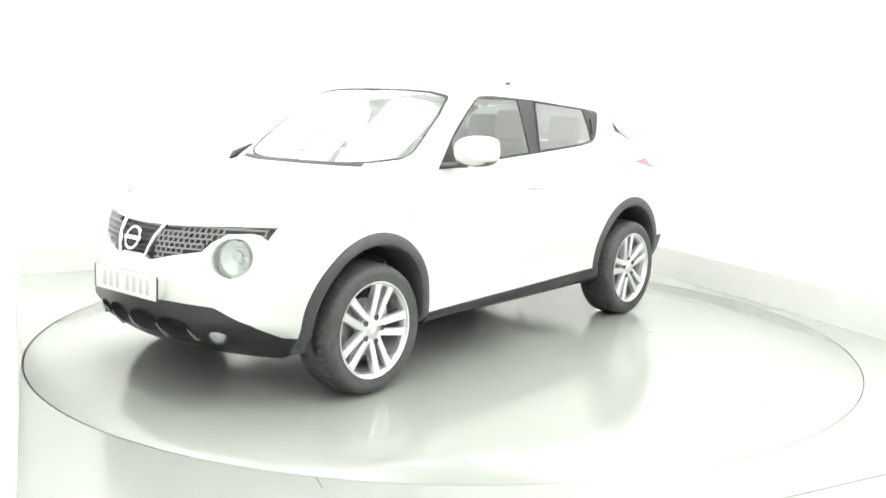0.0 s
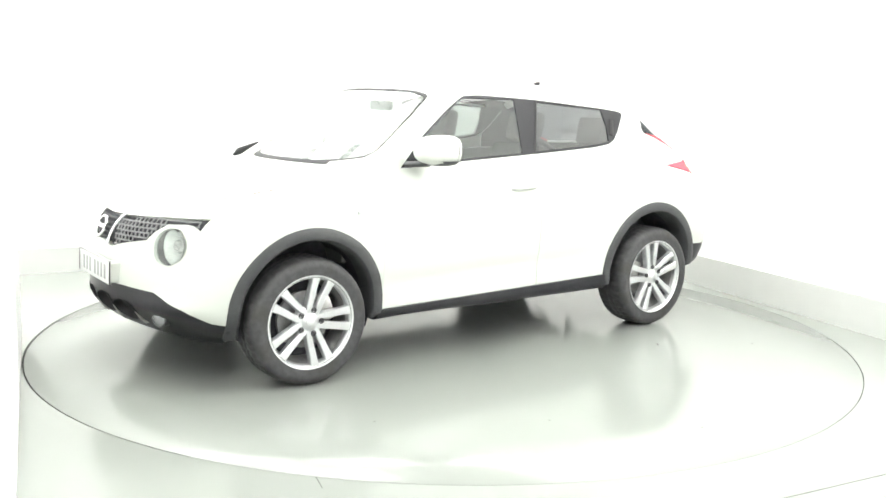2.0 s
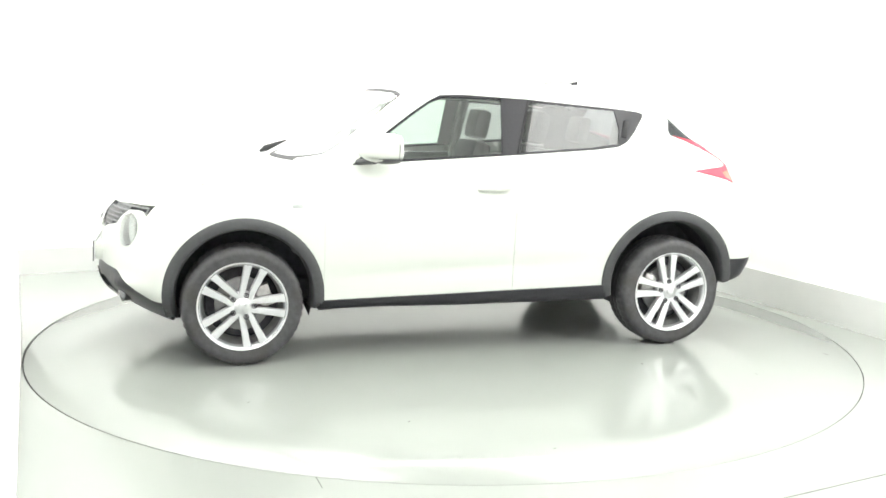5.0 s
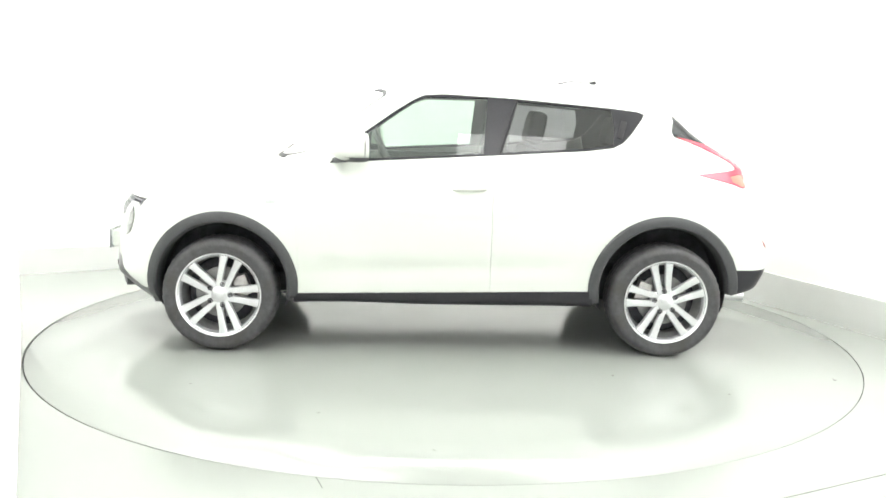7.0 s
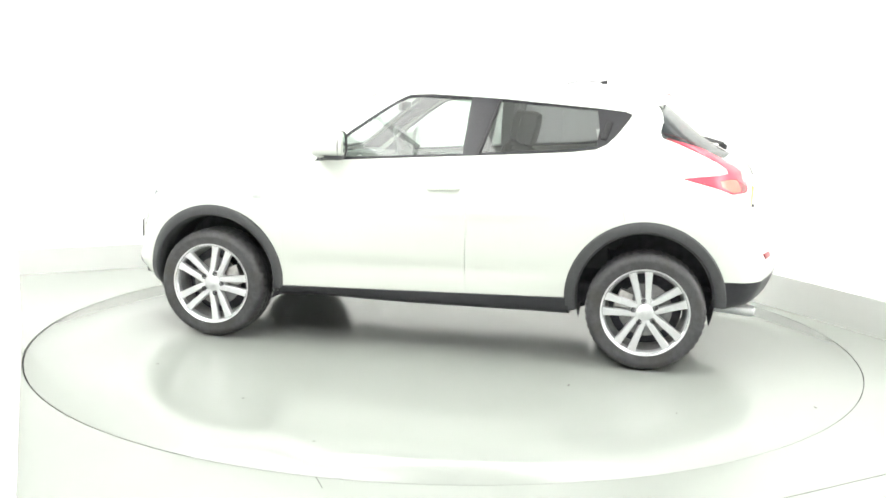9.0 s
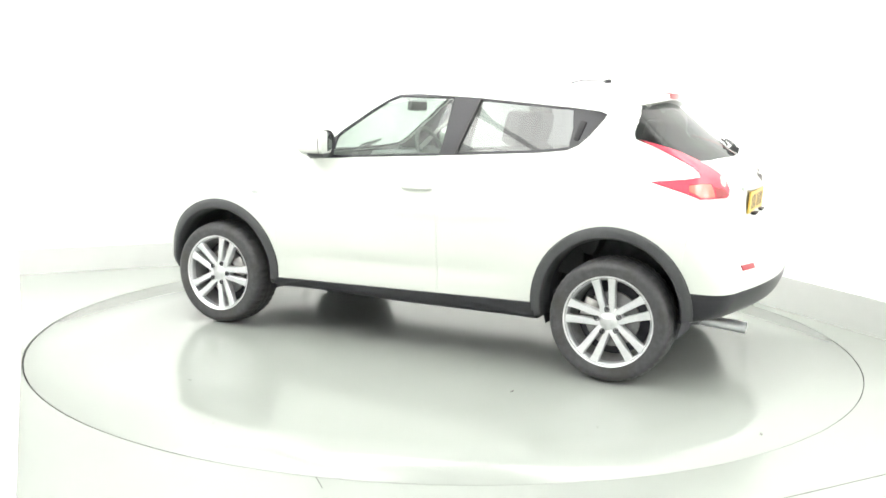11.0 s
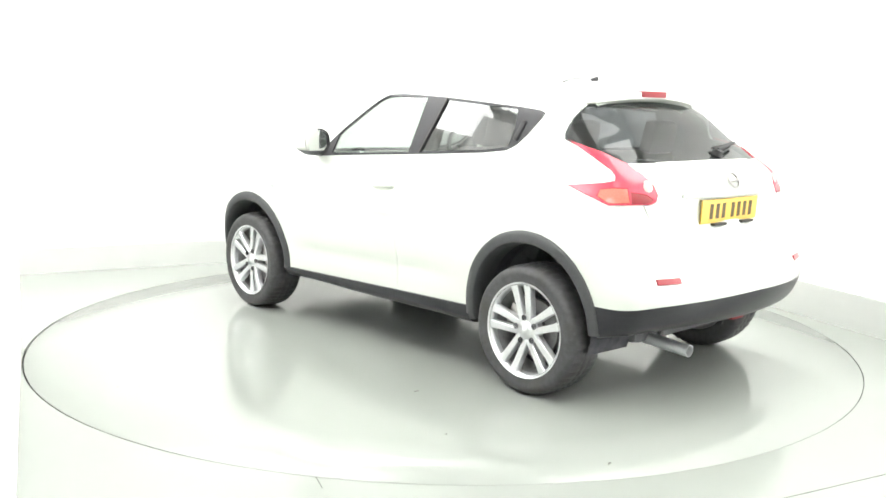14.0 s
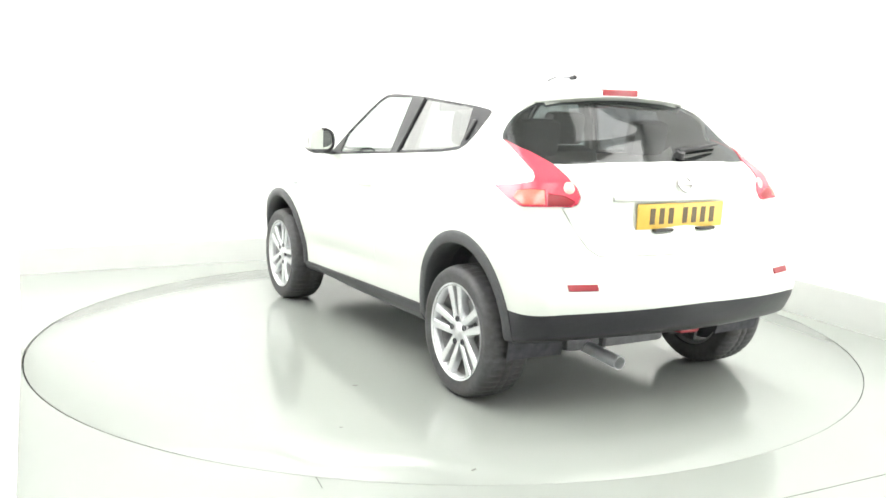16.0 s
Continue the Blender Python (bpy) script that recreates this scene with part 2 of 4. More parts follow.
def build_room():
    back_end, side_end = CORNER + 7.2 * ALONG_BACK, CORNER + 11.5 * ALONG_SIDE
    far_end = back_end + 11.5 * ALONG_SIDE
    out_back, out_side = -ALONG_SIDE, -ALONG_BACK
    thing("wall_back", slab_between(CORNER, back_end, .12, 0, HEIGHT, out_back), WALL, "plain white painted studio wall", "wall", "structure", smooth=False)
    thing("wall_side", slab_between(CORNER + out_back * .12, side_end, .12, 0, HEIGHT, out_side), WALL, "plain white painted studio wall", "wall", "structure", smooth=False)
    thing("wall_behind", slab_between(side_end, far_end, .12, 0, HEIGHT, ALONG_SIDE), WALL, "plain white wall closing the studio", "wall", "structure", smooth=False)
    thing("wall_far_side", slab_between(back_end, far_end, .12, 0, HEIGHT, ALONG_BACK), WALL, "plain white wall closing the studio", "wall", "structure", smooth=False)
    thing("baseboard", slab_between(CORNER - out_back * .0 - out_side * .018, back_end, .018, 0.0, .20, ALONG_SIDE), SKIRT, "pale grey skirting board along the wall foot", "skirting board", "structure", smooth=False)
    thing("baseboard", slab_between(CORNER + ALONG_SIDE * .018, side_end, .02, 0.0, .24, ALONG_BACK), SKIRT, "pale grey skirting board along the wall foot", "skirting board", "structure", smooth=False)
    # free-standing white flat beside the turntable
    a, run = Vector((-2.538, -.35, 0)), Vector((.413, -.911, 0)).normalized()
    thing("partition_wall", slab_between(a, a + 4.2 * run, .10, 0, 2.9, ALONG_BACK), WALL, "white studio flat beside the turntable", "partition", "structure", smooth=False)
    # ground round the turntable: a ring that runs out under the walls
    bm = bmesh.new()
    n = 160
    inner = [bm.verts.new((2.4495 * math.cos(6.28319 * k / n) - .0028, 2.4495 * math.sin(6.28319 * k / n) - .0018, 0)) for k in range(n)]
    low = [bm.verts.new((v.co.x, v.co.y, -.05)) for v in inner]
    outer = [bm.verts.new((14 * math.cos(6.28319 * k / n), 14 * math.sin(6.28319 * k / n), 0)) for k in range(n)]
    for k in range(n):
        j = (k + 1) % n
        bm.faces.new((inner[k], outer[k], outer[j], inner[j]))
        bm.faces.new((low[k], inner[k], inner[j], low[j]))
    thing("floor", bm, FLOOR, "glossy pale grey-green painted studio floor", "floor", "structure")
    bm = bmesh.new()
    lathe(bm, [(2.38, -.05), (2.5, -.05)], 120, Matrix.Rotation(radians(-90), 4, "X") @ Matrix.Scale(-1, 4, (0, 1, 0)))
    for v in bm.verts:
        v.co.z = -.05
    thing("floor_pit", bm, GAP, "dark slot under the turntable's rim", "floor gap", "structure")
    # joints between the floor boards
    for p, q in (((1.02, -2.62), (3.6, -1.30)), ((-.47, -2.408), (-.435, -2.50))):
        d = (Vector(q) - Vector(p))
        bm = bmesh.new()
        box(bm, (0, -.0016, -.002), (d.length, .0016, .0012))
        bmesh.ops.transform(bm, matrix=pose(p[0], p[1], 0, 0, 0, math.degrees(math.atan2(d.y, d.x))), verts=bm.verts)
        thing("floor_seam", bm, GAP, "thin dark joint in the painted floor", "floor joint", "structure", smooth=False)
    # ceiling with its lit panels
    bm = bmesh.new()
    box(bm, (-9, -9, HEIGHT), (9, 9, HEIGHT + .1))
    thing("ceiling", bm, CEILING, "plain white studio ceiling", "ceiling", "structure", smooth=False)
    frame_bm, diff_bm = bmesh.new(), bmesh.new()
    w, l = .62, 1.52
    for sx in (-1, 1):
        box(frame_bm, (sx * w - .02, -l - .02, -.06), (sx * w + .02, l + .02, 0))
        box(frame_bm, (-w + .02, sx * l - .02, -.06), (w - .02, sx * l + .02, 0))
    box(diff_bm, (-w + .02, -l + .02, -.05), (w - .02, l - .02, -.02))
    lamp = tagged(new("ceiling_light"), "large lit white ceiling light panel", "ceiling light", "ceiling lights")
    part("frame", frame_bm, CEILING, lamp, smooth=False)
    part("diffuser", diff_bm, DIFFUSER, lamp, "glowing white diffuser", smooth=False)
    along = math.degrees(math.atan2(ALONG_BACK.y, ALONG_BACK.x)) - 90
    spots = [(-1.6, -2.7, 0), (.8, -4.6, 0), (2.5, -6.4, 0), (-1.88, -.20, along)]
    for s in (1.9, 5.2):
        p = CORNER + s * ALONG_BACK + .75 * ALONG_SIDE
        spots.append((p.x, p.y, along))
    along = math.degrees(math.atan2(ALONG_SIDE.y, ALONG_SIDE.x)) - 90
    for s in (2.1, 5.4):
        p = CORNER + s * ALONG_SIDE + .75 * ALONG_BACK
        spots.append((p.x, p.y, along))
    lamp.matrix_basis = pose(spots[0][0], spots[0][1], HEIGHT, 0, 0, 0)
    for x, y, turned in spots[1:]:
        copy_thing(lamp, pose(x, y, HEIGHT, 0, 0, turned))
    # upright lit panels added beside the camera as fill light under the car
    turn = math.degrees(math.atan2(ALONG_SIDE.y, ALONG_SIDE.x))
    run_turn = math.degrees(math.atan2(run.y, run.x))
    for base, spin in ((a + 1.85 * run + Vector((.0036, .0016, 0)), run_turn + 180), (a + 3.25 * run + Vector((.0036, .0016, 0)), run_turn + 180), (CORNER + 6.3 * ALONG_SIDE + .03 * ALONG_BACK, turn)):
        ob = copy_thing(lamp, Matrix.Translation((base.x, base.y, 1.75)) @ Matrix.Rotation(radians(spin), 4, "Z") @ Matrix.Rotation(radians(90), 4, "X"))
        tagged(ob, "tall lit white panel added on the wall as fill light", "wall light", "wall lights")
        ob.name = "added_fill_panel"


build_room()


# small dark marks on the deck: x, y, size
MARKS = [(-.872, 1.003, .006), (-2.062, 1.023, .006), (.62, 1.66, .003), (1.30, 1.25, .003), (-1.40, 1.30, .003), (.10, 2.10, .003)]


def build_turntable():
    bm = bmesh.new()
    n = 160
    prof = [(0, 0), (.6, 0), (1.4, 0), (2.0, 0), (2.4385, 0), (2.443, -.003), (2.443, -.05)]
    rings = [[bm.verts.new((r * math.cos(6.28319 * k / n), r * math.sin(6.28319 * k / n), z)) for k in range(n)] for r, z in prof[1:]]
    c = bm.verts.new((0, 0, 0))
    for k in range(n):
        j = (k + 1) % n
        bm.faces.new((c, rings[0][k], rings[0][j]))
        for a, b in zip(rings, rings[1:]):
            bm.faces.new((a[k], b[k], b[j], a[j]))
    table = tagged(new("turntable"), "round glossy pale turntable flush with the floor", "turntable")
    part("deck", bm, TABLE, table)
    rng = random.Random(4)
    for x, y, s in MARKS:
        bm = bmesh.new()
        m = pose(x, y, .0015, 0, 0, 360 * rng.random())
        pts = [bm.verts.new((s * 2.2 * math.cos(t) * (1 + .3 * rng.random()), s * .8 * math.sin(t) * (1 + .4 * rng.random()), 0)) for t in np.linspace(0, 6.2, 9)[:-1]]
        bm.faces.new(pts)
        bmesh.ops.extrude_face_region(bm, geom=list(bm.faces))
        for v in pts:
            v.co.z -= .001
        bmesh.ops.transform(bm, matrix=m, verts=bm.verts)
        part("scuff_mark", bm, SCUFF, table, "small grey scuff on the deck")
    return table


turntable = build_turntable()

# ---------------------------------------------------------------- the car: body surface
KNOTS = {}


def curve(x, pts):
    """Smooth (Catmull-Rom like) curve through the (x, value) pairs."""
    key = tuple(pts)
    if key not in KNOTS:
        px, py = np.array([p[0] for p in pts]), np.array([p[1] for p in pts])
        KNOTS[key] = (px, py, np.gradient(py, px))
    px, py, sl = KNOTS[key]
    x = np.clip(x, px[0], px[-1])
    i = np.clip(np.searchsorted(px, x, side="right") - 1, 0, len(px) - 2)
    h = px[i + 1] - px[i]; s = (x - px[i]) / h
    return ((1 + 2 * s) * (1 - s) ** 2 * py[i] + s * (1 - s) ** 2 * h * sl[i]
            + s * s * (3 - 2 * s) * py[i + 1] + s * s * (s - 1) * h * sl[i + 1])
def smax(a, b, k):
    h = np.maximum(k - np.abs(a - b), 0) / k
    return np.maximum(a, b) + h * h * k * 0.25
def body_field(x, y, z):
    """Below zero inside the closed body of the car."""
    y = np.abs(y)
    side = curve(z, [(.2, .80), (.3, .822), (.4, .828), (.55, .842), (.7, .852), (.82, .856), (.92, .848), (1.0, .822), (1.08, .77), (1.2, .70)])
    flare = np.exp(-((z - .62) / .30) ** 2)
    side = side - .009 * np.exp(-((z - .49 + .03 * x) / .05) ** 2) * np.exp(-(x / .8) ** 6)
    side = side + flare * (.026 * np.exp(-((x - 1.27) / .42) ** 2) + .014 * np.exp(-((x + 1.27) / .42) ** 2))
    fx = curve(z, [(.2, 1.83), (.3, 1.975), (.38, 2.040), (.48, 2.046), (.58, 2.036), (.68, 2.015), (.78, 1.992), (.86, 1.95), (.95, 1.82), (1.05, 1.5)])
    front = fx - .53 * (y * y + 1e-4) ** .95 + .030 * np.exp(-((z - .40) / .05) ** 2) * np.exp(-((y - .56) / .14) ** 2)
    rx = curve(z, [(.2, -1.80), (.3, -1.90), (.42, -1.965), (.5, -2.000), (.56, -2.008), (.63, -1.992), (.72, -1.93), (.8, -1.875), (.9, -1.855), (1.0, -1.850), (1.1, -1.80), (1.2, -1.71)])
    rear = rx + .25 * y * y + .024 * np.exp(-(y / .30) ** 8) * np.exp(-((z - .93) / .080) ** 6)
    hood = curve(x, [(-2, 1.16), (-1.0, 1.165), (0, 1.11), (.6, 1.08), (.9, 1.075), (1.2, 1.03), (1.5, .975), (1.75, .915), (1.95, .84), (2.1, .74)]) - .10 * (y / .8) ** 2 + .03 * np.exp(-((y - .60) / .14) ** 2)
    low = smax(y - side, z - hood, .10)
    low = smax(low, x - front, .09)
    low = smax(low, (rear - x) * .95, .10)
    under = curve(x, [(-2.1, .41), (-1.9, .395), (-1.7, .365), (-1.5, .305), (-1.2, .285), (-.9, .288), (0, .286), (.9, .282), (1.2, .250), (1.5, .200), (1.75, .205), (1.95, .250), (2.1, .29)])
    low = smax(low, under - z, .04)
    gs = .734 - .40 * (z - 1.086) + .012 * np.exp(-((x + .6) / .6) ** 2)
    roof = curve(x, [(-1.6, 1.42), (-1.36, 1.475), (-1.2, 1.50), (-.9, 1.535), (-.5, 1.56), (-.1, 1.563), (.2, 1.545), (.45, 1.50), (.8, 1.40)]) - .055 * (y / .55) ** 2
    screen = 1.06 - 1.385 * (z - 1.06) - .44 * y * y
    glass = curve(z, [(1.05, -1.85), (1.16, -1.705), (1.26, -1.548), (1.35, -1.438), (1.44, -1.330), (1.52, -1.235)]) + .28 * y * y
    top = smax((y - gs) * .93, z - roof, .07)
    top = smax(top, (x - screen) * .585, .05)
    top = smax(top, (glass - x) * .62, .05)
    top = smax(top, curve(x, [(-2.0, 1.05), (-1.5, 1.05), (-1.3, .95), (-1.1, .90), (1.5, .90)]) - z, .03)
    return -smax(-low, -top, .04)


def first_out(line, lo, hi):
    """Where the body's skin is met between lo and hi along line(s), from the inside."""
    for _ in range(3):
        q = np.linspace(lo, hi, 24)
        f = body_field(*line(q))
        out = np.nonzero(f >= 0)[0]
        k = out[0] if len(out) else len(q) - 1
        lo, hi = q[max(k - 1, 0)], q[k]
    return (lo + hi) / 2


def side_y(x, z):
    """Half width of the body at (x, z)."""
    return first_out(lambda q: (x + 0 * q, q, z + 0 * q), 0.3, 1.1)


def along_x(y, z, sign=1):
    """Where the nose (sign 1) or the tail (-1) of the body lies at (y, z)."""
    return sign * first_out(lambda q: (sign * q, y + 0 * q, z + 0 * q), 0.6, 2.4)


def top_z(x, y):
    return first_out(lambda q: (x + 0 * q, y + 0 * q, q), 0.5, 1.8)


def normal_at(p):
    h = .002
    g = [body_field(*[np.array([p[i] + (h if i == k else 0)]) for i in range(3)])[0] - body_field(*[np.array([p[i] - (h if i == k else 0)]) for i in range(3)])[0] for k in range(3)]
    return Vector(g).normalized()


def half_shell(step=.022):
    """The left half of the body's skin, found on a grid and drawn onto the surface."""
    ax = [np.arange(-2.1, 2.2, step), np.arange(-.05, .95, step), np.arange(.18, 1.64, step)]
    X, Y, Z = np.meshgrid(*ax, indexing="ij")
    F = body_field(X, Y, Z)
    inside = F < 0
    n = [len(a) for a in ax]
    cell = np.zeros([k - 1 for k in n])
    corners = [inside[i:n[0] - 1 + i, j:n[1] - 1 + j, k:n[2] - 1 + k] for i in (0, 1) for j in (0, 1) for k in (0, 1)]
    total = sum(c.astype(int) for c in corners)
    active = (total > 0) & (total < 8)
    acc, cnt = np.zeros((*cell.shape, 3)), np.zeros(cell.shape)
    for axis in range(3):
        o1, o2 = [a for a in range(3) if a != axis]
        for b1 in (0, 1):
            for b2 in (0, 1):
                s0 = [slice(0, k - 1) for k in n]
                s0[o1], s0[o2] = slice(b1, n[o1] - 1 + b1), slice(b2, n[o2] - 1 + b2)
                s1 = list(s0)
                s1[axis] = slice(1, n[axis])
                f0, f1 = F[tuple(s0)], F[tuple(s1)]
                cross = (f0 < 0) != (f1 < 0)
                t = np.where(cross, f0 / np.where(cross, f0 - f1, 1), 0)
                for a, G in enumerate((X, Y, Z)):
                    acc[..., a] += np.where(cross, G[tuple(s0)] + t * (G[tuple(s1)] - G[tuple(s0)]), 0)
                cnt += cross
    index = -np.ones(cell.shape, int)
    index[active] = np.arange(active.sum())
    P = acc[active] / cnt[active][:, None]
    h = 1e-3
    for _ in range(4):
        f = body_field(*P.T)
        g = np.stack([(body_field(*(P + np.eye(3)[k] * h).T) - body_field(*(P - np.eye(3)[k] * h).T)) / (2 * h) for k in range(3)], 1)
        P = P - np.clip(f / np.maximum((g * g).sum(1), .05), -.01, .01)[:, None] * g
    quads = []
    for axis in range(3):
        o1, o2 = [(1, 2), (2, 0), (0, 1)][axis]
        sl = [slice(1, k - 1) for k in n]
        sl[axis] = slice(0, n[axis] - 1)
        s1 = list(sl)
        s1[axis] = slice(1, n[axis])
        a, b = inside[tuple(sl)], inside[tuple(s1)]
        w = np.argwhere(a != b)
        flip = a[tuple(w.T)]
        w = w + np.array([0 if k == axis else 1 for k in range(3)])
        e1, e2 = np.eye(3, dtype=int)[o1], np.eye(3, dtype=int)[o2]
        q = np.stack([index[tuple((w - d).T)] for d in (e1 + e2, e2, e1 * 0, e1)], 1)
        q[~flip] = q[~flip][:, ::-1]
        quads.append(q)
    quads = np.concatenate(quads)
    bm = bmesh.new()
    vs = [bm.verts.new(p) for p in P]
    for q in quads:
        if len(set(q)) == 4 and min(q) >= 0:
            bm.faces.new([vs[i] for i in q])
    bmesh.ops.bisect_plane(bm, geom=list(bm.verts) + list(bm.edges) + list(bm.faces), plane_co=(0, 0, 0), plane_no=(0, -1, 0), clear_outer=True)
    for v in bm.verts:
        if abs(v.co.y) < 1e-4:
            v.co.y = 0
    return bm


def in_polygon(x, y, poly):
    c = False
    for (ax, ay), (bx, by) in zip(poly, poly[1:] + poly[:1]):
        if (ay > y) != (by > y) and x < (bx - ax) * (y - ay) / (by - ay) + ax:
            c = not c
    return c


def offset(poly, d):
    """The outline moved inwards by d."""
    n = len(poly)
    area = sum(a[0] * b[1] - b[0] * a[1] for a, b in zip(poly, poly[1:] + poly[:1]))
    s = 1 if area > 0 else -1
    out = []
    for i in range(n):
        p, a, b = Vector(poly[i]), Vector(poly[i - 1]), Vector(poly[(i + 1) % n])
        u, w = (p - a).normalized(), (b - p).normalized()
        n1, n2 = Vector((-u.y, u.x)) * s, Vector((-w.y, w.x)) * s
        m = (n1 + n2)
        m = m / max(.35, m.dot(n1))
        out.append((p.x + m.x * d, p.y + m.y * d))
    return out


def rounded(poly, rounds=2, keep=()):
    """Corner-cutting, so that the outline runs in curves; corners in keep stay sharp."""
    pts = [(Vector(p), i in keep) for i, p in enumerate(poly)]
    for _ in range(rounds):
        new_pts = []
        n = len(pts)
        for i, (p, k) in enumerate(pts):
            if k:
                new_pts.append((p, True))
            else:
                a, b = pts[i - 1][0], pts[(i + 1) % n][0]
                new_pts.append((p.lerp(a, .25), False))
                new_pts.append((p.lerp(b, .25), False))
        pts = new_pts
    return [(p.x, p.y) for p, _ in pts]


U_AXES = {"side": (Vector((1, 0, 0)), Vector((0, 1, 0))), "end": (Vector((0, 1, 0)), Vector((1, 0, 0))),
          "corner": (Vector((.7071, .7071, 0)), Vector((-.7071, .7071, 0))), "plan": (Vector((1, 0, 0)), Vector((0, 0, 1)))}


def carve(bm, poly, view, region, test):
    """Cut the outline, seen along one direction, into the skin, and give the faces in it a region."""
    u, into = U_AXES[view]
    v = Vector((0, 1, 0)) if view == "plan" else Vector((0, 0, 1))
    us, ws = [p[0] for p in poly], [p[1] for p in poly]
    lo, hi = (min(us) - .03, min(ws) - .03), (max(us) + .03, max(ws) + .03)

    def near():
        out = []
        for f in bm.faces:
            c = f.calc_center_median()
            if test(c, f.normal, f.material_index) and lo[0] < c.dot(u) < hi[0] and lo[1] < c.dot(v) < hi[1]:
                out.append(f)
        return out

    faces = near()
    for a, b in zip(poly, poly[1:] + poly[:1]):
        pa, pb = u * a[0] + v * a[1], u * b[0] + v * b[1]
        if (pb - pa).length < 1e-6:
            continue
        s0, s1 = min(a[0], b[0]) - .03, max(a[0], b[0]) + .03
        t0, t1 = min(a[1], b[1]) - .03, max(a[1], b[1]) + .03
        faces = [f for f in faces if f.is_valid]
        sel = []
        for f in faces:
            cu = [w.co.dot(u) for w in f.verts]
            cv = [w.co.dot(v) for w in f.verts]
            if max(cu) > s0 and min(cu) < s1 and max(cv) > t0 and min(cv) < t1:
                sel.append(f)
        if not sel:
            continue
        es = {e for f in sel for e in f.edges}
        vs = {w for f in sel for w in f.verts}
        r = bmesh.ops.bisect_plane(bm, geom=sel + list(es) + list(vs), dist=1e-5, plane_co=pa, plane_no=(pb - pa).cross(into).normalized())
        keep = set(faces)
        faces += [g for g in r["geom"] if isinstance(g, bmesh.types.BMFace) and g not in keep]
    for f in near():
        c = f.calc_center_median()
        if in_polygon(c.dot(u), c.dot(v), poly):
            f.material_index = region


def circle(cx, cy, r, n=40, ry=None):
    return [(cx + r * math.cos(6.28319 * k / n), cy + (ry or r) * math.sin(6.28319 * k / n)) for k in range(n)]


# outlines on the body: (x, z) from the side, (y, z) from the ends, (x + y) / 1.414 and z at the corners
SIDE_GLASS = [(.66, 1.068), (.467, 1.242), (.30, 1.362), (.19, 1.432), (.13, 1.460), (.0, 1.466), (-.4, 1.448), (-.96, 1.405),
              (-1.10, 1.390), (-1.138, 1.376), (-1.125, 1.350), (-1.06, 1.262), (-1.01, 1.212), (-.95, 1.183), (-.80, 1.164), (-.26, 1.127), (.45, 1.083)]
FRONT_PANE = [(.505, 1.098), (.490, 1.205), (.455, 1.236), (.29, 1.355), (.185, 1.424), (.12, 1.450), (-.235, 1.448), (-.210, 1.136), (.42, 1.097)]
REAR_PANE = [(-.402, 1.436), (-.948, 1.396), (-.965, 1.30), (-.955, 1.20), (-.80, 1.178), (-.310, 1.144)]
SCREEN = [(-.10, 1.497), (.25, 1.494), (.42, 1.484), (.515, 1.466), (.545, 1.452), (.563, 1.430), (.600, 1.35), (.624, 1.25), (.640, 1.18), (.640, 1.145), (.615, 1.118), (.50, 1.096), (.35, 1.085), (.2, 1.079), (-.10, 1.076)]
TAIL_PANE = [(-.10, 1.456), (.178, 1.451), (.305, 1.438), (.443, 1.413), (.454, 1.158), (.374, 1.161), (-.10, 1.168)]
TAIL_PANE_CORNER = [(-.585, 1.432), (-.505, 1.375), (-.468, 1.325), (-.450, 1.285), (-.450, 1.254), (-.56, 1.195), (-.645, 1.152), (-.72, 1.153), (-.95, 1.158), (-.95, 1.5), (-.62, 1.43)]
LAMP_AMBER = [(-.590, 1.040), (-.650, 1.048), (-.712, 1.046), (-.722, .984), (-.625, .982), (-.575, 1.010)]
LAMP_DARK = [(-.728, 1.030), (-.800, 1.020), (-.842, .995), (-.826, .980), (-.730, .980)]
TAIL_LAMP = [(-.462, 1.254), (-.6216, 1.199), (-.7326, 1.148), (-.80, 1.100), (-.842, 1.058), (-.863, 1.014), (-.853, .985), (-.828, .974), (-.622, .974), (-.55, 1.004), (-.453, 1.046), (-.60, 1.068), (-.655, 1.080), (-.660, 1.100), (-.645, 1.125), (-.5615, 1.185)]
GRILLE = [(-.10, .820), (.142, .823), (.422, .834), (.685, .843), (.667, .783), (.629, .806), (.596, .811), (.501, .804), (.442, .764), (.402, .720), (.263, .694), (.126, .660), (.090, .683), (-.10, .690)]
HOOD = [(2.02, -.10), (2.0, .10), (1.93, .22), (1.77, .38), (1.55, .537), (1.2, .625), (.95, .66), (.80, .66), (.80, -.10)]
ROOF = [(.70, -.10), (.33, .47), (.1, .535), (-.4, .545), (-.9, .535), (-1.32, .50), (-1.45, -.10)]
FRONT_DOOR = [(.826, .30), (.826, .93), (.815, .99), (.785, 1.055), (.70, 1.09), (.47, 1.262), (.15, 1.478), (.0, 1.484), (-.33, 1.474), (-.262, 1.12), (-.262, .30)]
REAR_DOOR = [(-.262, .30), (-.262, 1.12), (-.33, 1.474), (-.97, 1.424), (-1.02, 1.16), (-1.10, .95), (-1.13, .82), (-.98, .72), (-.86, .55), (-.825, .30)]
TAILGATE = [(-.10, 1.50), (.437, 1.46), (.613, 1.36), (.70, 1.25), (.648, 1.123), (.582, 1.023), (.636, .967), (.578, .873), (.529, .790), (.488, .758), (-.10, .752)]
FRONT_BUMPER = [(1.45, .2), (1.60, .60), (1.70, .70), (1.72, .80), (1.80, .838), (2.3, .838), (2.3, .2)]
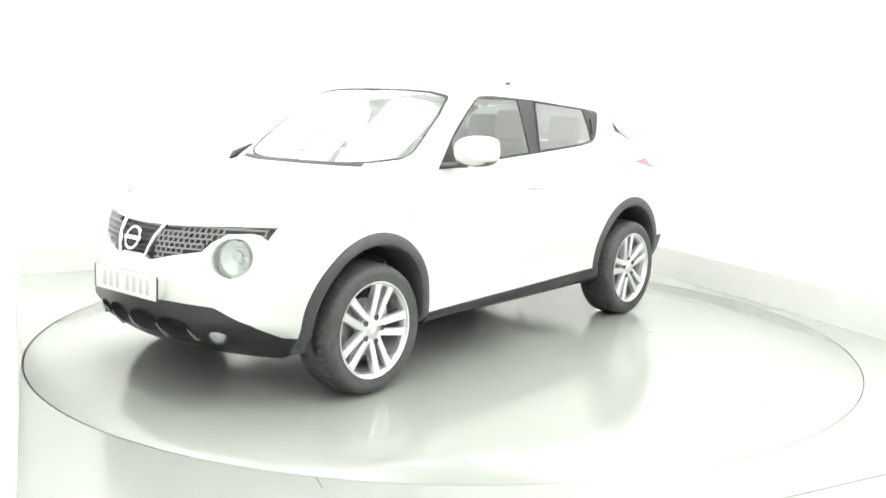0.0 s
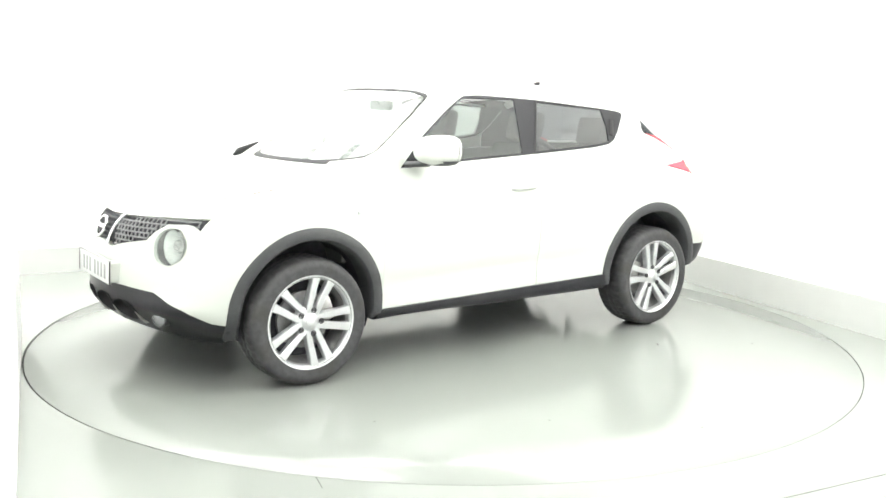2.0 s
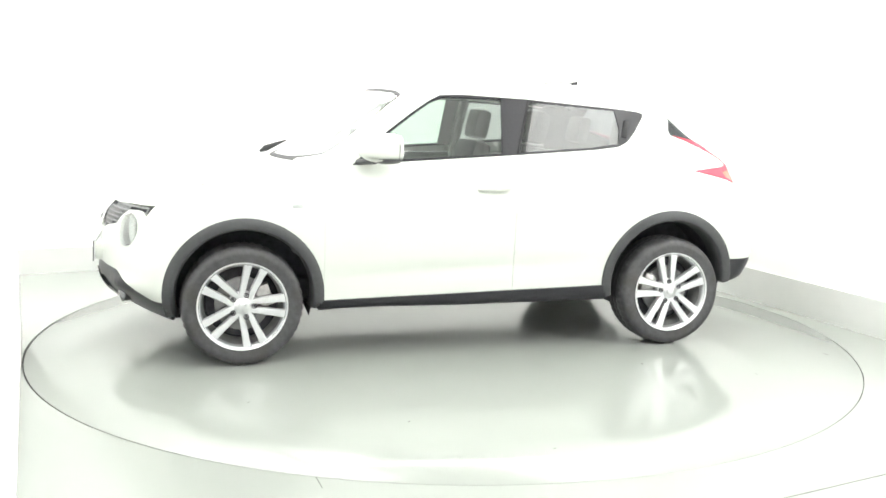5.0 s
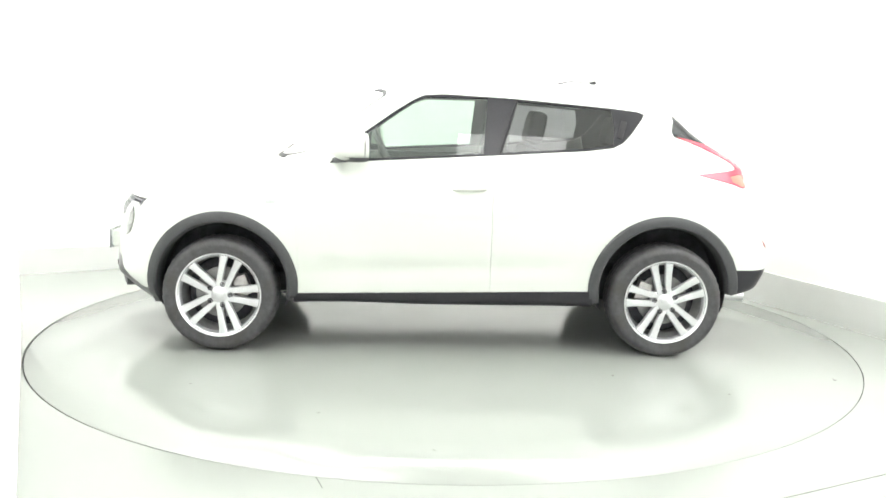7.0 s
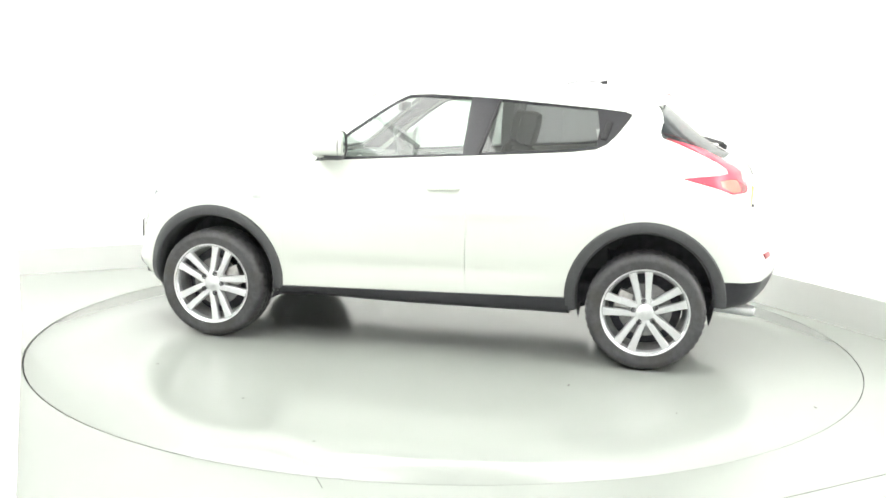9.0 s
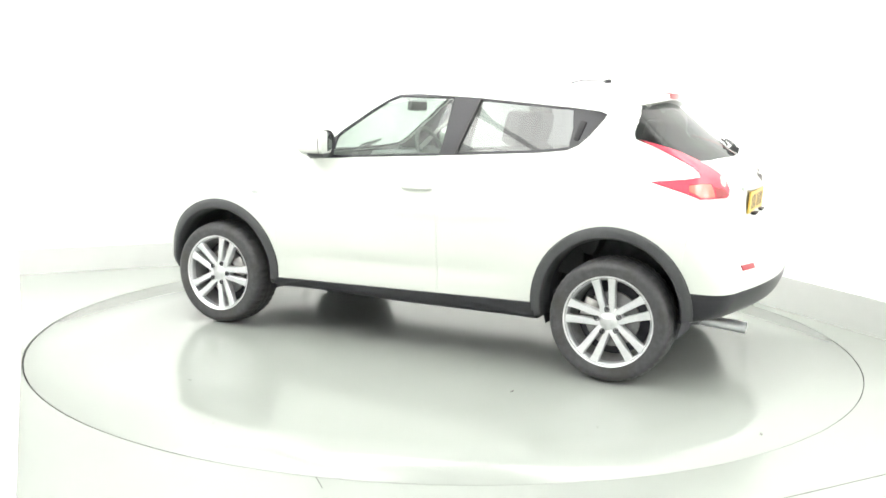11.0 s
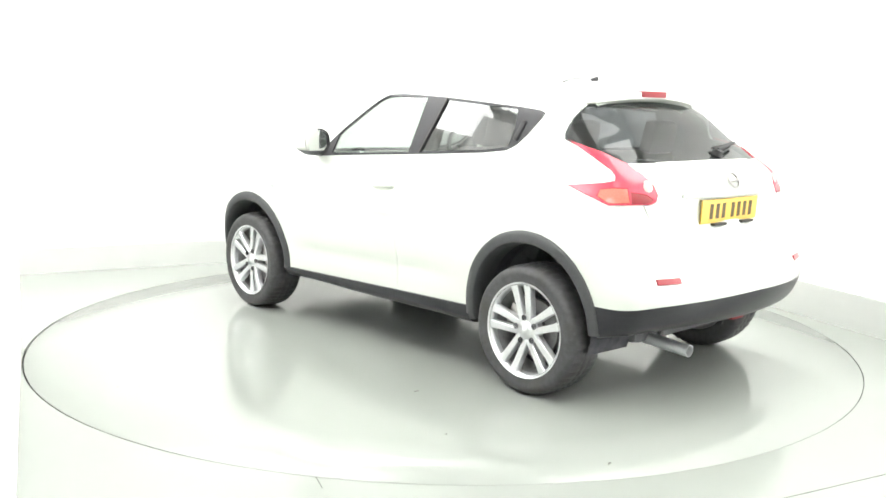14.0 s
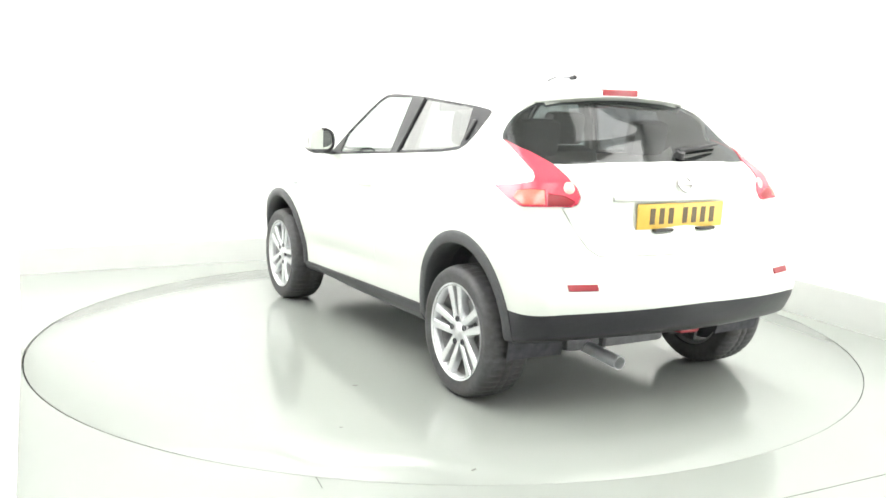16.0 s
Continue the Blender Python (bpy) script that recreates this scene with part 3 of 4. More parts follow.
REAR_BUMPER = [(-1.55, .2), (-1.62, .70), (-1.66, .93), (-1.70, .97), (-2.3, .97), (-2.3, .2)]
NOSE_BLACK = [(-.10, .487), (.263, .486), (.484, .474), (.644, .408), (.735, .345), (.797, .338), (1.0, .330), (1.0, .1), (-.10, .1)]
TAIL_BLACK = [(-.10, .545), (.142, .540), (.435, .531), (.691, .523), (.80, .516), (.87, .510), (1.0, .50), (1.0, .1), (-.10, .1)]
SILL = [(.90, .333), (-.90, .373), (-.90, .1), (.90, .1)]
ARCHES = [(1.250, .372, .425), (-1.252, .385, .430)]


INTAKES = (.100, .272)


def intake_outline(y, scale):
    """One lower intake's outline, (y, z) from the front."""
    side, y = (1 if y > 0 else -1), abs(y)
    shape = rounded([(-.085, -.052), (.085, -.052), (.085, .052), (-.085, .052)], 2)
    return [(side * (y + a * scale), .378 + b * scale - .10 * max(0, y - .1)) for a, b in shape]


def carve_body():
    bm = half_shell()
    for cx, cz, r in ARCHES:
        carve(bm, circle(cx, cz, r - .02, 56), "side", 99, lambda c, n, k: c.y > .50 and c.z < .9)
    bmesh.ops.delete(bm, geom=[f for f in bm.faces if f.material_index == 99], context="FACES")
    side = lambda c, n, k: k == 0 and n.y > .15 and c.y > .45
    carve(bm, SIDE_GLASS, "side", 1, side)
    carve(bm, FRONT_PANE, "side", 2, lambda c, n, k: k == 1)
    carve(bm, REAR_PANE, "side", 3, lambda c, n, k: k == 1)
    carve(bm, SCREEN, "end", 4, lambda c, n, k: k == 0 and c.x > .2 and n.x > .08 and c.z > 1.05)
    carve(bm, offset(SCREEN, .009), "end", 5, lambda c, n, k: k == 4)
    carve(bm, TAIL_PANE, "end", 6, lambda c, n, k: k == 0 and c.x < -1.1 and n.x < -.05 and c.z > 1.1)
    carve(bm, TAIL_PANE_CORNER, "corner", 6, lambda c, n, k: k == 0 and c.y > .42 and c.x < -1.15 and c.z > 1.08)
    carve(bm, TAIL_LAMP, "corner", 7, lambda c, n, k: k in (0, 6) and c.x < -1.2 and c.y > .3)
    carve(bm, LAMP_AMBER, "corner", 22, lambda c, n, k: k == 7)
    carve(bm, LAMP_DARK, "corner", 23, lambda c, n, k: k == 7)
    carve(bm, GRILLE, "end", 8, lambda c, n, k: k == 0 and c.x > 1.4 and n.x > .1)
    carve(bm, circle(.537, .700, .084, 36, .090), "end", 9, lambda c, n, k: k == 0 and c.x > 1.4 and n.x > .1)
    carve(bm, NOSE_BLACK, "end", 10, lambda c, n, k: k == 0 and c.x > 1.3)
    for y in INTAKES:
        carve(bm, intake_outline(y, .97), "end", 24, lambda c, n, k: k == 10)
    carve(bm, TAIL_BLACK, "end", 11, lambda c, n, k: k == 0 and c.x < -1.3)
    carve(bm, SILL, "side", 12, lambda c, n, k: k == 0 and abs(c.x) < .95)
    carve(bm, HOOD, "plan", 13, lambda c, n, k: k == 0 and c.x > .7 and n.z > .3)
    carve(bm, ROOF, "plan", 14, lambda c, n, k: k == 0 and c.z > 1.38 and n.z > .3)
    carve(bm, TAILGATE, "end", 15, lambda c, n, k: k == 0 and c.x < -1.15 and n.x < -.1)
    carve(bm, FRONT_DOOR, "side", 16, lambda c, n, k: k == 0 and c.y > .4)
    carve(bm, REAR_DOOR, "side", 17, lambda c, n, k: k == 0 and c.y > .4)
    carve(bm, FRONT_BUMPER, "side", 18, lambda c, n, k: k == 0 and c.x > 1.3)
    carve(bm, REAR_BUMPER, "side", 19, lambda c, n, k: k == 0 and c.x < -1.3)
    for f in bm.faces:
        if f.material_index == 0:
            c = f.calc_center_median()
            f.material_index = 20 if c.x > .55 else 21
    return bm


def take(bm, region, gap=.0015, flange=.018, push=0.0, both=False, above=-1.0):
    """The skin's faces of one region as a pressing with a small gap round it and turned-in rims."""
    b = bm.copy()
    bmesh.ops.delete(b, geom=[f for f in b.faces if f.material_index != region or f.calc_center_median().z < above], context="FACES")
    b.normal_update()
    if push:
        moves = [(v, v.normal * push) for v in b.verts]
        for v, d in moves:
            v.co += d
        for v in b.verts:
            if abs(v.co.y) < abs(push):
                v.co.y = 0
    rim = [e for e in b.edges if e.is_boundary and not all(abs(v.co.y) < 1e-4 for v in e.verts)]
    if gap:
        shift = {}
        for e in rim:
            f = e.link_faces[0]
            d = f.normal.cross((e.verts[1].co - e.verts[0].co).normalized())
            if d.dot(f.calc_center_median() - e.verts[0].co) < 0:
                d = -d
            for v in e.verts:
                shift.setdefault(v, []).append(d)
        for v, ds in shift.items():
            d = sum(ds, Vector())
            if abs(v.co.y) < 1e-4:
                d.y = 0
            if d.length > 1e-6:
                v.co += d.normalized() * gap
    if flange:
        normals = {v: v.normal.copy() for v in b.verts}
        r = bmesh.ops.extrude_edge_only(b, edges=rim)
        newv = [g for g in r["geom"] if isinstance(g, bmesh.types.BMVert)]
        base = {}
        for v in newv:
            for e in v.link_edges:
                o = e.other_vert(v)
                if o in normals:
                    base[v] = normals[o]
        for v in newv:
            v.co -= base.get(v, Vector((0, 0, 0))) * flange
            if abs(v.co.y) < .004:
                v.co.y = 0
    for f in b.faces:
        f.material_index = 0
    if both:
        m = mirrored(b)
        me = bpy.data.meshes.new("half")
        m.to_mesh(me)
        m.free()
        b.from_mesh(me)
        bpy.data.meshes.remove(me)
        bmesh.ops.remove_doubles(b, verts=[v for v in b.verts if abs(v.co.y) < 2e-3], dist=1e-4)
    return b


car = tagged(new("car"), "white five-door compact crossover car with black lower trim", "car")


def pair(name, bm, mat, parent, label="", smooth=True):
    """One part on each side of the car."""
    other = mirrored(bm)
    return part(name, bm, mat, parent, label, smooth), part(name, other, mat, parent, label, smooth)


headlights = []


def build_shell():
    bm = carve_body()
    hood = part("hood", take(bm, 13, both=True), PAINT, car, "white bonnet")
    part("roof", take(bm, 14, both=True), PAINT, car, "white roof panel")
    tailgate = part("tailgate", take(bm, 15, gap=.0036, both=True), PAINT, car, "white tailgate")
    part("front_bumper", take(bm, 18, gap=0, both=True), PAINT, car, "white front bumper")
    part("rear_bumper", take(bm, 19, gap=.0004, both=True), PAINT, car, "white rear bumper")
    part("fender", take(bm, 20, gap=0), PAINT, car)
    part("fender", mirrored(take(bm, 20, gap=0)), PAINT, car)
    pair("rear_quarter", take(bm, 21, gap=.0004), PAINT, car)
    doors = pair("front_door", take(bm, 16, gap=.0010), PAINT, car)
    rdoors = pair("rear_door", take(bm, 17, gap=.0010), PAINT, car)
    for k in (0, 1):
        side = (lambda b: b) if k == 0 else mirrored
        part("window_surround", side(take(bm, 1, gap=0, flange=.012, push=.001)), PILLAR, car, "satin black window frame and pillar")
        ob = part("side_window", side(take(bm, 2, gap=0, flange=0, push=-.004)), GLASS, doors[k], "clear green-tinted glass")
        ob.visible_shadow = False
        ob = part("side_window", side(take(bm, 3, gap=0, flange=0, push=-.004)), TINTED, rdoors[k], "dark privacy glass")
        ob.visible_shadow = False
        part("grille_panel", side(take(bm, 8, gap=0, flange=.01, push=-.022)), LINER, car)
        part("headlight_recess", side(take(bm, 9, gap=0, flange=.01, push=-.07)), PAINT, car)
        headlights.append(side(take(bm, 9, gap=.0015, flange=.03, push=.008)))
    part("windscreen_seal", take(bm, 4, gap=0, flange=.01, both=True), SEAL, car, "black windscreen seal")
    ob = part("windscreen", take(bm, 5, gap=0, flange=0, push=-.003, both=True), SCREENGLASS, car, "clear windscreen")
    ob.visible_shadow = False
    ob = part("rear_window", take(bm, 6, gap=0, flange=0, push=-.002, both=True), REARGLASS, tailgate, "dark tinted tailgate glass")
    ob.visible_shadow = False
    lamps = pair("tail_light", take(bm, 7, gap=.001, flange=.03, push=.003), RED, car, "red boomerang-shaped tail light")
    for k in (0, 1):
        side = (lambda b: b) if k == 0 else mirrored
        part("indicator_lens", side(take(bm, 22, gap=.001, flange=.02, push=.002)), AMBER, lamps[k], "pale amber indicator panel")
        part("fog_lens", side(take(bm, 23, gap=.001, flange=.02, push=.002)), DEEPRED, lamps[k], "deep red lamp panel")
    part("front_skirt", take(bm, 10, gap=0, flange=.02, both=True), SKIRTBLACK, car, "black plastic lower front bumper")
    part("rear_skirt", take(bm, 11, gap=0, flange=.02, both=True), SKIRTBLACK, car, "black plastic lower rear bumper")
    pair("sill", take(bm, 12, gap=0, flange=.02, push=.012), SKIRTBLACK, car, "black plastic sill cover")
    for k in (0, 1):
        side = (lambda b: b) if k == 0 else mirrored
        part("pillar_lining", side(take(bm, 21, gap=0, flange=0, push=-.022, above=1.0)), LINING_DARK, car, "dark grey inner pillar lining")
        for region in (7, 22, 23):
            part("lamp_backing", side(take(bm, region, gap=0, flange=-.024, push=-.036)), LINING_DARK, lamps[k])
        part("frame_lining", side(take(bm, 1, gap=0, flange=0, push=-.016)), LINING_DARK, car, "dark grey inner window frame")
        part("windscreen_pillar_lining", side(take(bm, 20, gap=0, flange=0, push=-.022, above=1.10)), LINING_DARK, car, "grey inner windscreen pillar lining")
    part("tailgate_lining", take(bm, 15, gap=0, flange=0, push=-.022, both=True), LINING_DARK, tailgate, "dark grey inner tailgate lining")
    bm.free()
    return tailgate, hood, doors, rdoors, lamps


tailgate, hood, doors, rdoors, lamps = build_shell()


def build_arches():
    for cx, cz, r in ARCHES:
        bm = bmesh.new()
        rows = []
        n = 44
        for k in range(n + 1):
            a = radians(-17 + 214 * k / n)
            c, s = math.cos(a), math.sin(a)
            ys = side_y(cx + r * c, max(.27, cz + r * s))
            ym = side_y(cx + (r - .03) * c, max(.27, cz + (r - .03) * s))
            prof = [(r + .002, ys - .012), (r, ys + .006), (r - .008, ys + .013), (r - .04, ym + .015), (r - .055, ym + .010), (r - .064, ym - .004), (r - .070, ym - .04), (r - .066, ym - .12)]
            rows.append([bm.verts.new((cx + q * c, y, cz + q * s)) for q, y in prof])
        for a, b in zip(rows, rows[1:]):
            for i in range(len(a) - 1):
                bm.faces.new((a[i], a[i + 1], b[i + 1], b[i]))
        bmesh.ops.recalc_face_normals(bm, faces=bm.faces)
        pair("wheel_arch_trim", bm, PLASTIC, car, "black plastic wheel arch trim")
        bm = bmesh.new()
        lathe(bm, [(r - .060, .80), (r - .05, .50), (.05, .48)], 40, Matrix.Translation((cx, 0, cz)), arc=(-20, 200))
        pair("wheel_arch_liner", bm, LINER, car)
    bm = bmesh.new()
    box(bm, (-1.60, -.60, .300), (1.45, .60, .36), .02)
    part("underbody", bm, LINER, car, "dark floor pan")


build_arches()


# ---------------------------------------------------------------- wheels
def build_wheel(x, phase, side):
    """One wheel, its hub at the origin and its face towards +y."""
    wheel = new("wheel")
    wheel.parent = car
    bm = bmesh.new()
    prof = [(.226, .010), (.240, .014), (.250, .013), (.275, .022), (.296, .019), (.310, .008), (.319, -.012), (.3235, -.04),
            (.3245, -.075), (.3205, -.078), (.3205, -.084), (.3245, -.087), (.325, -.115), (.321, -.118), (.321, -.124), (.325, -.127),
            (.3245, -.158), (.319, -.19), (.302, -.212), (.27, -.222), (.225, -.212)]
    for k, v in enumerate(lathe(bm, prof, 144)):
        radius = math.hypot(v.co.x, v.co.z)
        if (k // len(prof)) % 3 == 0 and (radius > .3215 or (radius > .317 and abs(v.co.y + .1) > .08)):
            v.co.x *= 1 - .006 / radius
            v.co.z *= 1 - .006 / radius
    bmesh.ops.recalc_face_normals(bm, faces=bm.faces)
    part("tyre", bm, TYRE, wheel, "black tyre with grooved tread")
    bm = bmesh.new()
    lathe(bm, [(.215, -.03), (.217, -.012), (.220, .002), (.226, .008), (.232, .015), (.238, .016), (.240, .008), (.232, .0)], 72)
    # five pairs of spokes
    for k in range(5):
        for s in (-1, 1):
            a0 = radians(phase + 72 * k)
            pts = []
            for q, half, yf, yb, w in ((.030, .020, -.008, -.05, .0140), (.070, .0250, -.005, -.045, .0165), (.105, .0290, -.002, -.042, .0175), (.145, .0340, .001, -.038, .0185), (.185, .0395, .004, -.03, .0200), (.208, .0430, .006, -.025, .0225), (.226, .0460, .007, -.02, .028)):
                o = s * half
                pts.append([(q, o - w, yb), (q, o - w, yf - .005), (q, o - w + .004, yf), (q, o + w - .004, yf), (q, o + w, yf - .005), (q, o + w, yb)])
            rows = []
            for sec in pts:
                rows.append([bm.verts.new((math.cos(a0) * q - math.sin(a0) * o, y, math.sin(a0) * q + math.cos(a0) * o)) for q, o, y in sec])
            for a, b in zip(rows, rows[1:]):
                for i in range(5):
                    bm.faces.new((a[i], a[i + 1], b[i + 1], b[i]))
    lathe(bm, [(.001, -.001), (.024, -.001), (.03, -.005), (.066, -.010), (.076, -.018), (.078, -.05)], 40)
    bmesh.ops.recalc_face_normals(bm, faces=bm.faces)
    part("rim", bm, ALLOY, wheel, "silver alloy rim with five double spokes")
    bm = bmesh.new()
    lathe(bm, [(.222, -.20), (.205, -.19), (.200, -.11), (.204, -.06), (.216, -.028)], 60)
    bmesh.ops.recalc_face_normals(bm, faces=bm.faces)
    part("barrel", bm, BARREL, wheel, "grey wheel barrel darkened for the shade behind the spokes")
    for k in range(5):
        bm = bmesh.new()
        a = radians(phase + 72 * k)
        lathe(bm, [(.0150, .001), (.0145, .004), (.012, .004), (.0105, -.006), (.008, -.006), (.007, .001), (.001, .001)], 14, Matrix.Translation((.062 * math.cos(a), -.004, .062 * math.sin(a))))
        bmesh.ops.recalc_face_normals(bm, faces=bm.faces)
        part("wheel_nut", bm, NUT, wheel, "dark recessed wheel nut")
    bm = bmesh.new()
    lathe(bm, [(.001, .004), (.020, .004), (.024, .001), (.025, -.004)], 28)
    bmesh.ops.recalc_face_normals(bm, faces=bm.faces)
    part("hub_cap", bm, ALLOY, wheel, "round silver hub cap")
    bm = bmesh.new()
    lathe(bm, [(.07, -.075), (.145, -.075), (.145, -.098), (.07, -.098)], 48, closed=True)
    lathe(bm, [(.001, -.06), (.07, -.06), (.072, -.10)], 32)
    bmesh.ops.recalc_face_normals(bm, faces=bm.faces)
    part("brake_disc", bm, BARREL, wheel, "worn steel brake disc")
    bm = bmesh.new()
    lathe(bm, [(.001, -.13), (.19, -.13), (.195, -.12)], 40)
    bmesh.ops.recalc_face_normals(bm, faces=bm.faces)
    part("brake_backplate", bm, LINER, wheel)
    bm = bmesh.new()
    ca = radians(160 if x > 0 else 20)
    box(bm, (.085, -.115, -.06), (.165, -.05, .06), .012, Matrix.Rotation(-ca, 4, "Y"))
    part("brake_caliper", bm, STEEL, wheel)
    wheel.matrix_basis = pose(x, .862 * side, .325, 0, 0, 0 if side > 0 else 180)


for x, phase in ((1.262, 37), (-1.262, 9.5)):
    for side in (1, -1):
        build_wheel(x, phase, side)


# ---------------------------------------------------------------- lamps, grille, plates, mirrors
def on_nose(y, z, out=0.0):
    p = Vector((along_x(y, z, 1), y, z))
    return p + normal_at(p) * out


def on_tail(y, z, out=0.0):
    p = Vector((along_x(y, z, -1), y, z))
    return p + normal_at(p) * out


def frame_on(p, n):
    """A pose with y along n and z up, at p."""
    n = Vector(n).normalized()
    xax = n.cross(Vector((0, 0, 1))).normalized()
    zax = xax.cross(n)
    return Matrix.Translation(p) @ Matrix((xax, n, zax)).transposed().to_4x4()


def build_front():
    grille = new("grille")
    grille.parent = car
    # honeycomb bars follow the nose
    for side in (1, -1):
        for row in range(7):
            z = .827 - row * .0245
            pts = []
            for k in range(17):
                y = .15 + k * .036
                if in_polygon(y, z, GRILLE):
                    pts.append(on_nose(y, z, -.006))
            if len(pts) > 1:
                for p in pts:
                    p.y *= side
                bm = bmesh.new()
                tube(bm, pts, .0048, 6)
                part("bar", bm, GRILLEBAR, grille)
        for k in range(19):
            y = .155 + k * .029
            for row in range(6):
                yy, z0, z1 = y + (.0145 if row % 2 else 0), .827 - row * .0245, .827 - (row + 1) * .0245
                if in_polygon(yy, z0, GRILLE) and in_polygon(yy, z1, GRILLE):
                    bm = bmesh.new()
                    a, b = on_nose(yy, z0, -.006), on_nose(yy, z1, -.006)
                    a.y *= side
                    b.y *= side
                    tube(bm, [a, b], .0046, 5)
                    part("cell_bar", bm, GRILLEBAR, grille)
        bm = bmesh.new()
        pts = [on_nose(.165 - .072 * q, .826 - .170 * q, .004) for q in np.linspace(0, .9, 8)]
        for p in pts:
            p.y *= side
        tube(bm, pts, .0095, 8)
        part("chrome_bar", bm, CHROME, grille, "slanted chrome grille bar")
    for z in (.80, .775, .75, .725, .70):
        bm = bmesh.new()
        tube(bm, [on_nose(y, z, -.006) for y in np.linspace(-.135, .135, 9)], .006, 6)
        part("bar", bm, PLASTIC, grille)
    # round badge: a ring with a bar
    bm = bmesh.new()
    m = frame_on(on_nose(0, .748, .012), normal_at(on_nose(0, .748)))
    lathe(bm, [(.047, -.004), (.047, .004), (.059, .004), (.059, -.004)], 40, m, closed=True)
    box(bm, (-.066, -.003, -.011), (.066, .006, .011), .003, m)
    bmesh.ops.recalc_face_normals(bm, faces=bm.faces)
    part("badge", bm, CHROME, grille, "round chrome badge with a crossbar")
    for side in (1, -1):
        lamp = new("headlight")
        lamp.parent = car
        p = on_nose(.537, .700)
        nn = Vector((.95, .28, .05)).normalized()
        m = frame_on((p.x, p.y * side, p.z), (nn.x, nn.y * side, nn.z))
        ob = part("lens", headlights[0 if side > 0 else 1], LENS, lamp, "clear round headlight lens")
        ob.visible_shadow = False
        bm = bmesh.new()
        lathe(bm, [(.001, -.055), (.018, -.055), (.024, -.038), (.03, -.036), (.034, -.055), (.055, -.048), (.080, -.024)], 32, m)
        bmesh.ops.recalc_face_normals(bm, faces=bm.faces)
        part("reflector", bm, CLEARLENS, lamp, "silvery reflector bowl")
        for k in range(5):
            bm = bmesh.new()
            w = .062 - .006 * abs(k - 2)
            box(bm, (-w - .004 if side > 0 else .012, -.030, -.002), (-.012 if side > 0 else w + .004, -.016, .002), .001, m @ Matrix.Translation((0, 0, -.040 + .022 * k)))
            part("reflector_rib", bm, STEEL, lamp)
        # slim lamp pod on top of the fender
        bm = bmesh.new()
        rows = []
        for k in range(15):
            s = k / 14
            x = 1.66 - .48 * s
            y = .60 + .06 * math.sin(s * 2.2)
            w = .045 * math.sin(math.pi * min(1, .12 + s * .85)) ** .6
            rows.append([bm.verts.new((x, (y + w * e) * side, top_z(x, y + w * e) + h)) for e, h in ((-1, -.004), (-.6, .007), (0, .011), (.6, .007), (1, -.004))])
        edge = [[v.co.copy() for v in r] for r in rows]
        for a, b in zip(rows, rows[1:]):
            for i in range(4):
                bm.faces.new((a[i], a[i + 1], b[i + 1], b[i]))
        bmesh.ops.recalc_face_normals(bm, faces=bm.faces)
        pod = part("fender_lamp", bm, CLEARLENS, car, "slim clear lamp on the fender top")
        for col in (0, 4):
            bm = bmesh.new()
            tube(bm, [(v.x, v.y, v.z + .004) for v in [r[col] for r in edge]], .0022, 6)
            part("lamp_edge", bm, GREYINK, pod, "grey lamp edge")
        for s in (.15, .45, .62):
            bm = bmesh.new()
            x, y = 1.66 - .48 * s, .60 + .06 * math.sin(s * 2.2)
            box(bm, (-.020, -.008, 0), (.020, .008, .011), .003, Matrix.Translation((x, y * side, top_z(x, y) + .004)) @ Matrix.Rotation(radians(8), 4, "Y"))
            part("bulb_holder", bm, DUSKY, pod, "dusky bulb holder")
        # side repeater
        bm = bmesh.new()
        box(bm, (-.026, -.004, -.011), (.026, .005, .011), .004, Matrix.Translation((.970, (side_y(.970, .858)) * side, .858)))
        part("side_repeater", bm, CLEARLENS, car, "small clear side repeater lamp")
        # front fog lamp in the skirt
        p = on_nose(.482, .345)
        n = Vector((.90, .40, -.05))
        m = frame_on((p.x, p.y * side, p.z), (n.x, n.y * side, n.z))
        fog = new("fog_light")
        fog.parent = car
        bm = bmesh.new()
        lathe(bm, [(.001, .014), (.025, .011), (.040, .0), (.042, -.05)], 28, m)
        bmesh.ops.recalc_face_normals(bm, faces=bm.faces)
        part("lens", bm, FOGLENS, fog, "round clear fog light lens")
        bm = bmesh.new()
        lathe(bm, [(.041, -.03), (.043, .003), (.049, .003), (.053, -.05)], 28, m)
        bmesh.ops.recalc_face_normals(bm, faces=bm.faces)
        part("bezel", bm, PLASTIC, fog)
    # lower intake openings and their ribs
    for y in (-.272, -.100, .100, .272):
        bm = bmesh.new()
        rows = []
        for d, sc in ((.004, 1.0), (.006, .96), (-.035, .86)):
            outline = intake_outline(y, sc)
            rows.append([bm.verts.new(on_nose(a, b, d)) for a, b in outline])
        for lower, upper in zip(rows, rows[1:]):
            for i in range(len(outline)):
                j = (i + 1) % len(outline)
                bm.faces.new((lower[i], lower[j], upper[j], upper[i]))
        bm.faces.new(rows[-1])
        bmesh.ops.recalc_face_normals(bm, faces=bm.faces)
        part("lower_intake", bm, INTAKE, car, "lower air intake with its inner shade coloured black")
    for y in (-.352, -.186, 0.0, .186, .352):
        bm = bmesh.new()
        tube(bm, [on_nose(y, .42 - .11 * q - .05 * abs(y), .006) for q in np.linspace(.35, 1, 6)], [.003, .004, .005, .006, .007, .006], 8)
        part("intake_rib", bm, STEEL, car, "silvery rib between the intakes")


